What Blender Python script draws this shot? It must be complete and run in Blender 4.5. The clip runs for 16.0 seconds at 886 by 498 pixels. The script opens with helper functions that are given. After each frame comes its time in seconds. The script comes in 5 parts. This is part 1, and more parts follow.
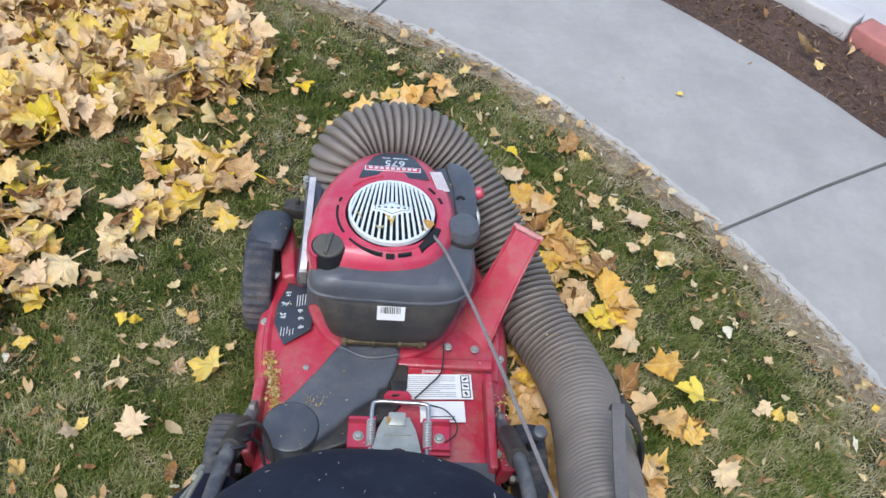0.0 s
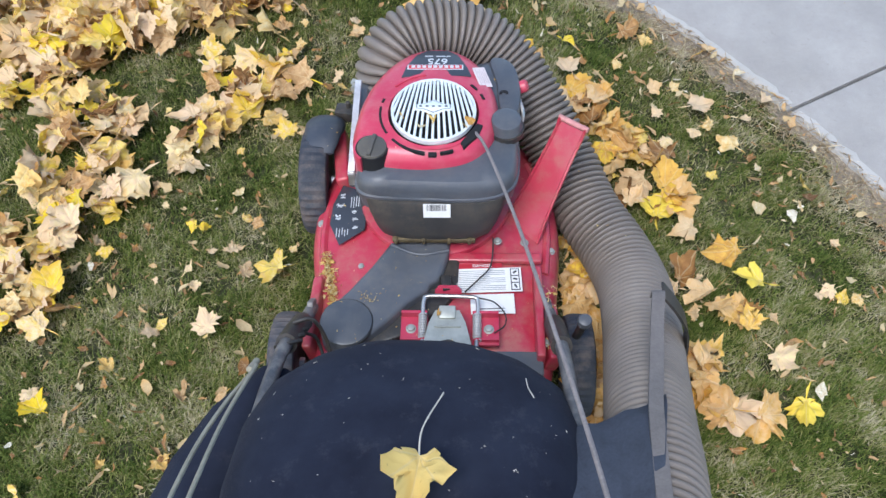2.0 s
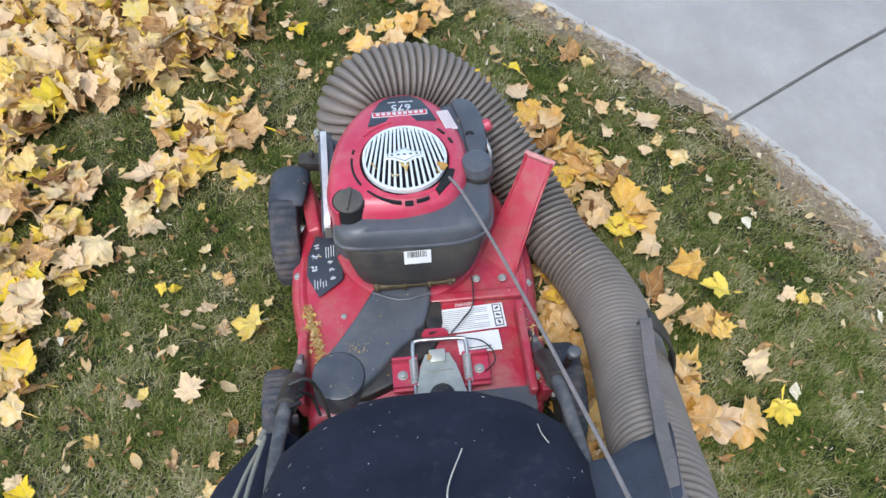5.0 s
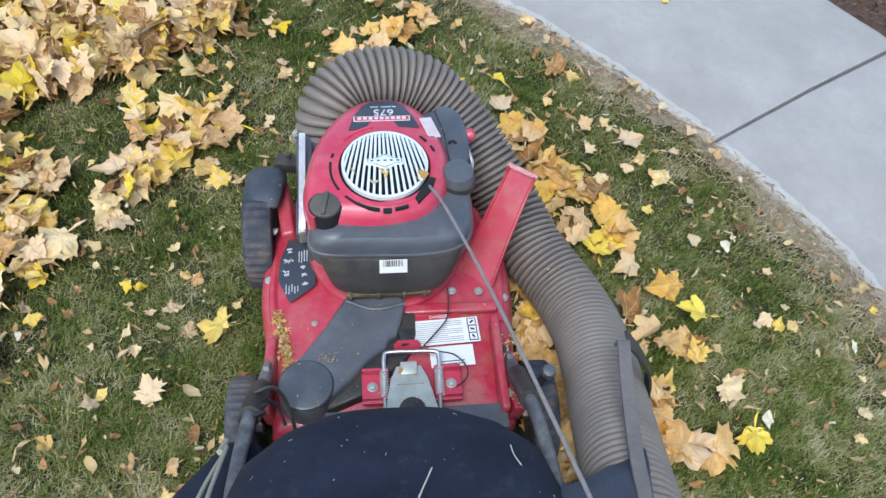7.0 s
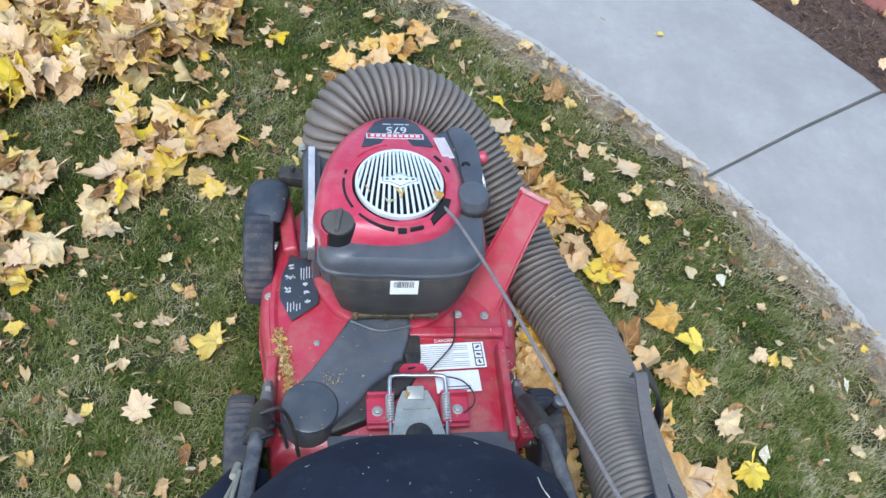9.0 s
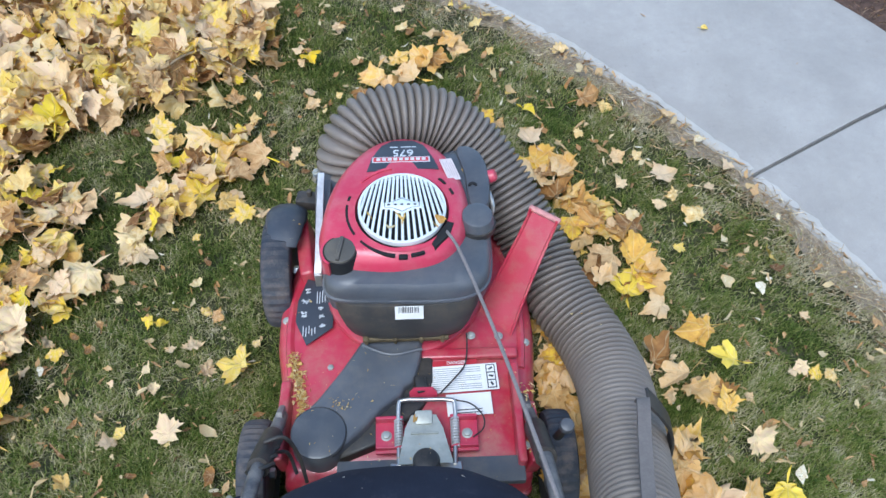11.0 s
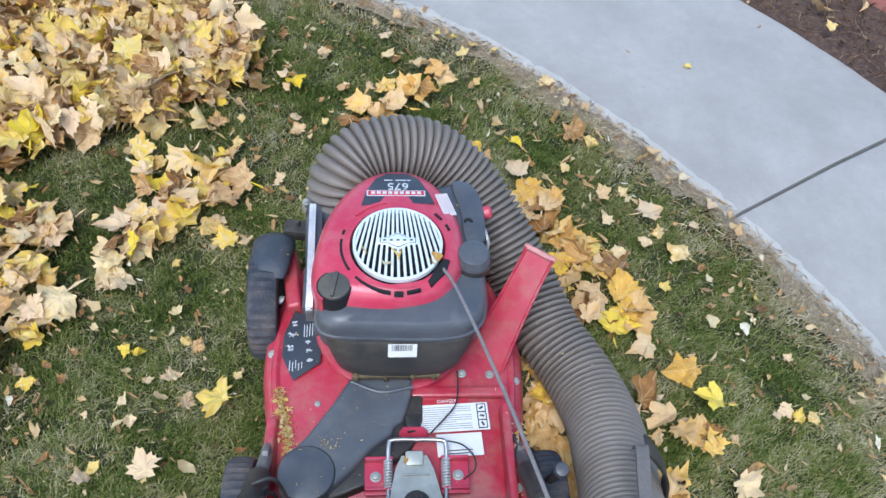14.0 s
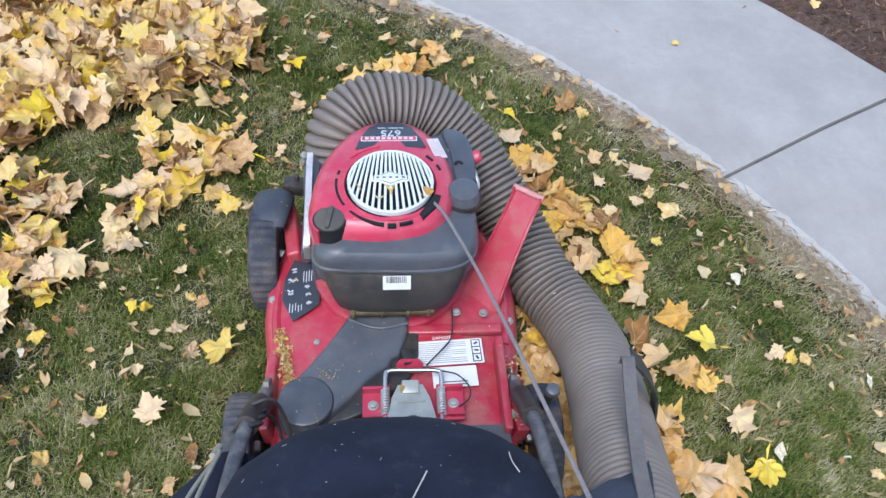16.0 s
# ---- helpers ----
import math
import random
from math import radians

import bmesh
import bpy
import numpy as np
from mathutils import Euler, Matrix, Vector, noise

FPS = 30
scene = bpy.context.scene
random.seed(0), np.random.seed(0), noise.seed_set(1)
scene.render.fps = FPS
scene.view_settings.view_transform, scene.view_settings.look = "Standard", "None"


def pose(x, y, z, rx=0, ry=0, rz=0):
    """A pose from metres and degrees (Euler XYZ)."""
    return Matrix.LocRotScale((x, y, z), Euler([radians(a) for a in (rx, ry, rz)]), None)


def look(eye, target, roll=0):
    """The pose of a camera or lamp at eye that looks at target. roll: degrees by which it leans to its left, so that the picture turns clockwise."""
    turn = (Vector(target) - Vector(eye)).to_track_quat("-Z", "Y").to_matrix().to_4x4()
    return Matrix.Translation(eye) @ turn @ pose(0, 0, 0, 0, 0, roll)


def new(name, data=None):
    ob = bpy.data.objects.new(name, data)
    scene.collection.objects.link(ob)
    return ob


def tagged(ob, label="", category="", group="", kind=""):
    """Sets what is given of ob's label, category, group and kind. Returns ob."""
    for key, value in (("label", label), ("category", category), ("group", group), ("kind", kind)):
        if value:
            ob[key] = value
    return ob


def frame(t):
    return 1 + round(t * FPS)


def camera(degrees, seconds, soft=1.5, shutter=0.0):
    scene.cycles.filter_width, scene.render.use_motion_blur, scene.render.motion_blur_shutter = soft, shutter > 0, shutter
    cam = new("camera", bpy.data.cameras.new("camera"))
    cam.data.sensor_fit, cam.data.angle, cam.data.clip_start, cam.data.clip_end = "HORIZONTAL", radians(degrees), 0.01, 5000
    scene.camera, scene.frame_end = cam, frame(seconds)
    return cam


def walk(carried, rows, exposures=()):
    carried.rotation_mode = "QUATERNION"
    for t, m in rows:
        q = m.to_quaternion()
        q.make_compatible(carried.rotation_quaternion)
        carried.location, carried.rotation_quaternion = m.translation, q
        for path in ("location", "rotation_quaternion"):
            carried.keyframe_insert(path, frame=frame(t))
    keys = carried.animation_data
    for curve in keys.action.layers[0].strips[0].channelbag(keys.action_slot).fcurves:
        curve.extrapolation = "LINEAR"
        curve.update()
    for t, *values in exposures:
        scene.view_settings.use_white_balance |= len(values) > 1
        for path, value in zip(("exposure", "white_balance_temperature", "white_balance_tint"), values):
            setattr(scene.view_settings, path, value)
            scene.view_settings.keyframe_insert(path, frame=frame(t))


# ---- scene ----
cam = camera(55.4, 16.0, 1.5)
PATH = [
    (0, (-0.041, -1.102, 1.584), (0.136, 0.211, 0.086), 8.9),
    (0.5, (-0.141, -0.958, 1.659), (0.108, 0.165, 0.023), 10.8),
    (1, (-0.088, -1.065, 1.609), (0.094, 0.057, -0.036), 8.2),
    (1.5, (-0.032, -1.121, 1.628), (0.071, -0.004, -0.028), 4.3),
    (2, (0.056, -1.122, 1.608), (0.011, 0.001, -0.047), -1.5),
    (2.5, (-0.052, -1.116, 1.616), (0.037, 0.098, 0.03), 2.8),
    (3, (-0.076, -1.095, 1.62), (0.071, 0.08, 0.008), 6.2),
    (3.5, (-0.123, -1.068, 1.632), (0.046, 0.106, 0.022), 6.8),
    (4, (-0.033, -1.113, 1.647), (0.084, 0.039, 0.016), -0.4),
    (6.5, (-0.061, -0.977, 1.683), (0.12, 0.134, 0.03), 3.8),
    (7, (-0.05, -1.039, 1.641), (0.142, 0.093, 0.003), 5.6),
    (7.5, (-0.049, -1.16, 1.578), (0.114, 0.033, -0.019), 6.2),
    (8, (-0.022, -1.165, 1.581), (0.04, 0.045, -0.011), 4.0),
    (8.5, (-0.139, -1.08, 1.587), (0.074, 0.123, 0.004), 12.7),
    (9, (-0.166, -1.006, 1.609), (0.15, 0.152, 0.009), 12.6),
    (11.5, (0.032, -0.959, 1.656), (0.084, 0.191, 0.021), 0.3),
    (12, (-0.118, -1.008, 1.653), (0.177, 0.186, 0.076), 8.9),
    (12.5, (-0.111, -0.936, 1.659), (0.184, 0.199, 0.039), 12.1),
    (13, (-0.13, -0.958, 1.647), (0.174, 0.226, 0.065), 10.4),
    (13.5, (-0.096, -0.861, 1.692), (0.13, 0.307, 0.084), 8.2),
    (14, (-0.059, -0.911, 1.653), (0.125, 0.266, 0.046), 7.2),
    (14.5, (-0.088, -0.909, 1.664), (0.091, 0.233, 0.032), 7.7),
    (15, (-0.032, -1.001, 1.618), (0.074, 0.166, -0.003), 5.9),
    (15.5, (-0.129, -1.039, 1.591), (0.086, 0.167, 0.01), 8.7),
    (16, (-0.027, -1.108, 1.581), (0.128, 0.151, 0.035), 4.4),
]
walk(cam, [(t, look(e, g, r)) for t, e, g, r in PATH], [(0, 1.08, 6120, 9), (0.5, 1.05, 6100, 9), (1.5, 1.2, 6000, 9), (2.5, 1.15, 6020, 9), (3.5, 1.05, 6150, 9), (4, 1.08, 6180, 9), (6.5, 1.15, 5950, 5), (8, 1.17, 5820, 5), (9.2, 1.18, 5650, 5), (11.4, 1.15, 5650, 5), (12.5, 1.15, 5650, 6), (14.5, 1.15, 5700, 6), (15.5, 1.27, 5750, 7), (16, 1.18, 5850, 10)])

# ---- world and light: a bright overcast autumn afternoon ----
world = bpy.data.worlds.new("sky")
scene.world = world
world.use_nodes = True
wn = world.node_tree.nodes
wl = world.node_tree.links
sky = wn.new("ShaderNodeTexSky")
sky.sky_type = "NISHITA"
sky.sun_disc = False
sky.sun_elevation = radians(38)
sky.sun_rotation = radians(200)
sky.air_density = 1.0
sky.dust_density = 1.2
sky.ozone_density = 1.0
wn["Background"].inputs["Strength"].default_value = 0.12
wl.new(sky.outputs["Color"], wn["Background"].inputs["Color"])

sun_data = bpy.data.lights.new("sun", "SUN")
sun_data.energy = 1.3
sun_data.angle = radians(28)
sun_data.color = (1.0, 0.97, 0.93)
sun = new("sun", sun_data)
sun.matrix_world = look((0, 0, 8), (1.6, 3.2, 0))


# ---- material helpers ----
class Nodes:
    """A small wrapper that builds one node material."""

    def __init__(self, name):
        self.mat = bpy.data.materials.new(name)
        self.mat.use_nodes = True
        self.n = self.mat.node_tree.nodes
        self.l = self.mat.node_tree.links
        self.bsdf = self.n["Principled BSDF"]
        self.out = self.n["Material Output"]

    def add(self, kind, ins=None, operation="", data_type=""):
        node = self.n.new(kind)
        if operation:
            node.operation = operation
        if data_type:
            node.data_type = data_type
        for key, value in (ins or {}).items():
            self.put(node.inputs[key], value)
        return node

    def put(self, socket, value):
        if isinstance(value, bpy.types.NodeSocket):
            self.l.new(value, socket)
        else:
            socket.default_value = value

    def math(self, op, a, b=0.0, c=0.0):
        node = self.add("ShaderNodeMath", {0: a, 1: b, 2: c}, operation=op)
        return node.outputs[0]

    def noise(self, scale, detail=4.0, rough=0.55, vector=None):
        node = self.add("ShaderNodeTexNoise", {"Scale": scale, "Detail": detail, "Roughness": rough})
        if vector is not None:
            self.l.new(vector, node.inputs["Vector"])
        return node.outputs["Fac"]

    def ramp(self, fac, stops):
        node = self.add("ShaderNodeValToRGB", {"Fac": fac})
        els = node.color_ramp.elements
        while len(els) < len(stops):
            els.new(0.5)
        for e, (p, c) in zip(els, stops):
            e.position = p
            e.color = (*c, 1) if len(c) == 3 else c
        return node.outputs["Color"]

    def mix(self, fac, a, b):
        node = self.add("ShaderNodeMix", data_type="RGBA")
        self.put(node.inputs[0], fac)
        for i, v in ((6, a), (7, b)):
            self.put(node.inputs[i], (*v, 1) if isinstance(v, tuple) and len(v) == 3 else v)
        return node.outputs[2]

    def bump(self, height, strength, distance):
        node = self.add("ShaderNodeBump", {"Height": height, "Strength": strength, "Distance": distance})
        self.l.new(node.outputs["Normal"], self.bsdf.inputs["Normal"])
        return node

    def coords(self, which="Object"):
        return self.add("ShaderNodeTexCoord").outputs[which]

    def surface(self, color, rough, metal=0.0, spec=0.5):
        self.put(self.bsdf.inputs["Base Color"], (*color, 1) if isinstance(color, tuple) else color)
        self.put(self.bsdf.inputs["Roughness"], rough)
        self.put(self.bsdf.inputs["Metallic"], metal)
        self.put(self.bsdf.inputs["Specular IOR Level"], spec)
        return self.mat


def painted(name, base, worn, rough=0.35, dust=0.45, coat=0.0, dust_color=(0.36, 0.27, 0.2)):
    """Paint or plastic with broad fading, dust and fine scratches."""
    m = Nodes(name)
    c = m.coords()
    broad = m.noise(9, 3, 0.6, c)
    fine = m.noise(160, 4, 0.7, c)
    col = m.mix(m.ramp(broad, [(0.35, (0, 0, 0)), (0.75, (1, 1, 1))]), base, worn)
    film = m.math("MULTIPLY", m.ramp(m.noise(26, 6, 0.72, c), [(0.46, (0, 0, 0)), (0.8, (1, 1, 1))]), dust)
    col = m.mix(film, col, dust_color)
    grime = m.math("MULTIPLY", m.ramp(m.noise(5.5, 7, 0.75, c), [(0.52, (0, 0, 0)), (0.7, (1, 1, 1))]), dust * 1.1)
    col = m.mix(grime, col, dust_color)
    speck = m.ramp(fine, [(0.68, (0, 0, 0)), (0.76, (1, 1, 1))])
    col = m.mix(m.math("MULTIPLY", speck, dust * 0.5), col, dust_color)
    r = m.math("ADD", rough, m.math("MULTIPLY", film, 0.5))
    m.bump(fine, 0.15, 0.0008)
    m.surface(col, r)
    m.bsdf.inputs["Coat Weight"].default_value = coat
    m.bsdf.inputs["Coat Roughness"].default_value = 0.15
    return m.mat


def plain(name, color, rough=0.5, metal=0.0, vary=0.25, scale=60, bump=0.1):
    """A simple material with slight variation at two scales."""
    m = Nodes(name)
    c = m.coords()
    a = m.noise(scale, 4, 0.6, c)
    b = m.noise(scale * 0.12, 3, 0.6, c)
    both = m.math("ADD", m.math("MULTIPLY", a, 0.5), m.math("MULTIPLY", b, 0.5))
    lo = tuple(v * (1 - vary) for v in color)
    hi = tuple(min(1, v * (1 + vary)) for v in color)
    m.bump(a, bump, 0.001)
    return m.surface(m.ramp(both, [(0.3, lo), (0.7, hi)]), rough, metal)


RED = painted("red_enamel", (0.48, 0.028, 0.07), (0.55, 0.055, 0.102), 0.36, 0.24, 0.25, (0.52, 0.3, 0.26))
RED_DUSTY = painted("dusty_red_enamel", (0.43, 0.024, 0.052), (0.5, 0.052, 0.085), 0.36, 0.5, 0.4, (0.38, 0.22, 0.15))
GREY = painted("charcoal_plastic", (0.066, 0.073, 0.086), (0.098, 0.106, 0.12), 0.34, 0.3, 0.0, (0.2, 0.18, 0.16))
BLACK = painted("black_plastic", (0.02, 0.02, 0.021), (0.036, 0.033, 0.03), 0.46, 0.4, 0.0, (0.16, 0.125, 0.09))
HOUSING = painted("grimy_housing_plastic", (0.036, 0.035, 0.035), (0.062, 0.058, 0.052), 0.55, 0.6, 0.0, (0.15, 0.12, 0.085))
COVER = painted("dusty_cover_plastic", (0.085, 0.092, 0.106), (0.12, 0.127, 0.14), 0.42, 0.45, 0.0, (0.2, 0.175, 0.145))
GUARD_BLUE = painted("wheel_cover_plastic", (0.034, 0.041, 0.056), (0.058, 0.066, 0.084), 0.5, 0.28, 0.0, (0.18, 0.16, 0.14))
CAP = painted("grimy_cap_plastic", (0.07, 0.064, 0.055), (0.1, 0.09, 0.075), 0.5, 0.5, 0.0, (0.2, 0.16, 0.11))
STICKER = plain("faded_sticker", (0.62, 0.53, 0.52), 0.5, 0, 0.15, 60, 0.04)
RUBBER = painted("tyre_rubber", (0.024, 0.029, 0.041), (0.044, 0.05, 0.063), 0.7, 0.3)
HOSE = painted("ribbed_hose_plastic", (0.172, 0.145, 0.124), (0.215, 0.184, 0.16), 0.5, 0.4, 0.0, (0.25, 0.205, 0.155))
STEEL = plain("zinc_steel", (0.6, 0.58, 0.55), 0.33, 0.9, 0.2, 120)
WHITE_METAL = plain("pale_aluminium", (0.62, 0.61, 0.6), 0.45, 0.45, 0.3, 70)
SCREEN = plain("pale_silver_screen", (0.74, 0.78, 0.77), 0.38, 0.2, 0.1, 90)
# near-black that paints the shade of gaps and openings
DARK = plain("void_shade_black", (0.008, 0.008, 0.009), 0.8, 0, 0.3)
WHITE = plain("white_label", (0.8, 0.79, 0.76), 0.45, 0, 0.06, 50, 0.03)
INK = plain("label_ink", (0.05, 0.05, 0.055), 0.5, 0, 0.2)
PRINT = plain("grey_print", (0.3, 0.3, 0.3), 0.5, 0, 0.2)
DECAL = plain("charcoal_decal", (0.045, 0.05, 0.062), 0.35, 0, 0.2, 40, 0.04)
DECAL_WHITE = plain("decal_white", (0.6, 0.62, 0.63), 0.4, 0, 0.1)
DECAL_RED = plain("decal_red", (0.55, 0.03, 0.04), 0.4, 0, 0.1)
DANGER_RED = plain("warning_red", (0.44, 0.025, 0.04), 0.45, 0, 0.1)
BRASS_DIRT = plain("oily_dust", (0.115, 0.085, 0.04), 0.7, 0, 0.6, 90, 0.5)
CORD = plain("braided_cord", (0.23, 0.2, 0.19), 0.8, 0, 0.3, 300, 0.5)
CABLE = plain("cream_cable", (0.29, 0.27, 0.205), 0.6, 0, 0.2, 120, 0.2)
STRAP = plain("grey_webbing_strap", (0.16, 0.14, 0.128), 0.85, 0, 0.25, 300, 0.5)
LINING = plain("faded_blue_canvas", (0.046, 0.053, 0.072), 0.9, 0, 0.3, 200, 0.5)
LATCH = plain("galvanised_latch", (0.4, 0.41, 0.37), 0.48, 0.4, 0.3, 50, 0.2)
WORN_LIP = plain("worn_red_lip", (0.55, 0.24, 0.22), 0.6, 0, 0.35, 90, 0.3)
FAINT = plain("faint_print", (0.42, 0.36, 0.36), 0.5, 0, 0.1)
TUBE = painted("scuffed_tube_paint", (0.062, 0.062, 0.07), (0.12, 0.116, 0.115), 0.45, 0.85, 0.0, (0.3, 0.275, 0.25))
LINT = plain("pale_lint", (0.46, 0.43, 0.37), 0.8, 0, 0.3, 80, 0.1)


def fabric():
    m = Nodes("navy_bag_canvas")
    c = m.coords()
    weave = m.add("ShaderNodeTexWave", {"Vector": c, "Scale": 260.0, "Distortion": 1.5})
    broad = m.noise(7, 5, 0.6, c)
    dots = m.add("ShaderNodeTexVoronoi", {"Vector": c, "Scale": 70.0, "Randomness": 1.0})
    pick = m.math("GREATER_THAN", m.add("ShaderNodeSeparateColor", {0: dots.outputs["Color"]}).outputs[0], 0.78)
    lint = m.math("MULTIPLY", pick, m.ramp(dots.outputs["Distance"], [(0.03, (1, 1, 1)), (0.07, (0, 0, 0))]))
    col = m.ramp(broad, [(0.3, (0.011, 0.0125, 0.022)), (0.72, (0.025, 0.03, 0.048))])
    col = m.mix(m.math("MULTIPLY", lint, 0.75), col, (0.5, 0.47, 0.42))
    scuff = m.ramp(m.noise(22, 8, 0.8, c), [(0.55, (0, 0, 0)), (0.75, (1, 1, 1))])
    col = m.mix(m.math("MULTIPLY", scuff, 0.12), col, (0.2, 0.2, 0.22))
    m.bump(m.math("ADD", weave.outputs["Fac"], m.math("MULTIPLY", broad, 3.0)), 0.25, 0.001)
    m.surface(col, 0.95, 0, 0.1)
    m.bsdf.inputs["Sheen Weight"].default_value = 0.02
    return m.mat


CANVAS = fabric()


def concrete(name, base, spread):
    m = Nodes(name)
    c = m.coords()
    sand = m.noise(520, 3, 0.75, c)
    mid = m.noise(38, 5, 0.7, c)
    blot = m.noise(4.5, 7, 0.7, c)
    pits = m.ramp(m.noise(75, 2, 0.5, c), [(0.27, (1, 1, 1)), (0.34, (0, 0, 0))])
    stain = m.ramp(m.noise(1.3, 5, 0.7, c), [(0.5, (0, 0, 0)), (0.72, (1, 1, 1))])
    col = m.ramp(blot, [(0.3, tuple(v * (1 - spread) for v in base)), (0.7, tuple(v * (1 + spread) for v in base))])
    col = m.mix(m.math("MULTIPLY", m.ramp(mid, [(0.35, (0, 0, 0)), (0.7, (1, 1, 1))]), 0.22), col, tuple(v * 0.72 for v in base))
    col = m.mix(m.math("MULTIPLY", stain, 0.42), col, tuple(v * k for v, k in zip(base, (0.78, 0.76, 0.72))))
    col = m.mix(m.math("MULTIPLY", m.ramp(sand, [(0.4, (0, 0, 0)), (0.65, (1, 1, 1))]), 0.3), col, tuple(v * 0.66 for v in base))
    col = m.mix(m.math("MULTIPLY", pits, 0.16), col, tuple(v * 0.4 for v in base))
    m.bump(m.math("ADD", sand, m.math("MULTIPLY", mid, 1.2)), 0.45, 0.002)
    return m.surface(col, 0.88, 0, 0.25)


CONCRETE = concrete("pavement_concrete", (0.385, 0.362, 0.335), 0.15)
JOINT_GREY = concrete("joint_grit_grey", (0.14, 0.134, 0.127), 0.3)
WORN_EDGE = concrete("worn_concrete_rim", (0.49, 0.465, 0.43), 0.15)
EDGE_RED = concrete("faded_red_concrete", (0.5, 0.2, 0.17), 0.25)
EDGE_PALE = concrete("pale_concrete", (0.55, 0.52, 0.5), 0.15)


def soil(name, stops, scale):
    m = Nodes(name)
    c = m.coords()
    a = m.noise(scale, 7, 0.72, c)
    b = m.noise(scale * 0.07, 3, 0.6, c)
    mixd = m.math("ADD", m.math("MULTIPLY", a, 0.7), m.math("MULTIPLY", b, 0.3))
    m.bump(a, 0.8, 0.01)
    return m.surface(m.ramp(mixd, stops), 0.95, 0, 0.15)


TURF_SOIL = soil("turf_soil", [(0.3, (0.022, 0.027, 0.012)), (0.5, (0.056, 0.06, 0.027)), (0.68, (0.14, 0.128, 0.075))], 70)
EDGE_SOIL = soil("dry_edge_soil", [(0.3, (0.17, 0.135, 0.098)), (0.5, (0.33, 0.27, 0.2)), (0.7, (0.5, 0.43, 0.34))], 90)
MULCH_SOIL = soil("mulch_soil", [(0.3, (0.045, 0.029, 0.023)), (0.55, (0.13, 0.086, 0.068)), (0.75, (0.24, 0.165, 0.13))], 60)


def grass_blades():
    """Per blade: UV x carries the blade's own chance, UV y the height along it."""
    m = Nodes("lawn_grass")
    uv = m.add("ShaderNodeSeparateXYZ", {0: m.coords("UV")})
    patch = m.ramp(m.noise(5.5, 6, 0.68, m.coords("Object")), [(0.34, (0, 0, 0)), (0.68, (1, 1, 1))])
    pick = m.math("ADD", m.math("MULTIPLY_ADD", uv.outputs[0], 0.7, 0.155), m.math("MULTIPLY", m.math("SUBTRACT", patch, 0.5), 0.62))
    col = m.ramp(pick, [(0.0, (0.03, 0.058, 0.009)), (0.2, (0.08, 0.128, 0.02)), (0.4, (0.165, 0.212, 0.042)),
                        (0.58, (0.275, 0.29, 0.085)), (0.75, (0.47, 0.415, 0.225)), (1.0, (0.7, 0.62, 0.44))])
    col = m.mix(m.math("MULTIPLY", uv.outputs[1], 0.16), col, (0.23, 0.26, 0.08))
    m.surface(col, 0.7, 0, 0.15)
    tr = m.add("ShaderNodeBsdfTranslucent", {"Color": col})
    mx = m.add("ShaderNodeMixShader", {0: 0.3, 1: m.bsdf.outputs[0], 2: tr.outputs[0]})
    m.l.new(mx.outputs[0], m.out.inputs["Surface"])
    return m.mat


GRASS = grass_blades()
LEAF_STOPS = [(0.0, (0.22, 0.105, 0.04)), (0.08, (0.42, 0.23, 0.09)), (0.18, (0.64, 0.43, 0.22)), (0.3, (0.76, 0.57, 0.34)), (0.42, (0.74, 0.54, 0.35)), (0.5, (0.8, 0.64, 0.35)),
              (0.6, (0.68, 0.42, 0.11)), (0.7, (0.78, 0.6, 0.27)), (0.78, (0.8, 0.6, 0.11)), (0.86, (0.78, 0.58, 0.35)), (0.94, (0.77, 0.53, 0.08)), (1.0, (0.8, 0.61, 0.04))]
GOLD_STOPS = [(0.0, (0.3, 0.14, 0.045)), (0.15, (0.55, 0.29, 0.09)), (0.3, (0.7, 0.44, 0.17)), (0.45, (0.8, 0.56, 0.3)), (0.58, (0.72, 0.4, 0.09)), (0.72, (0.82, 0.58, 0.33)), (0.85, (0.8, 0.5, 0.1)), (0.94, (0.66, 0.35, 0.08)), (1.0, (0.84, 0.58, 0.06))]


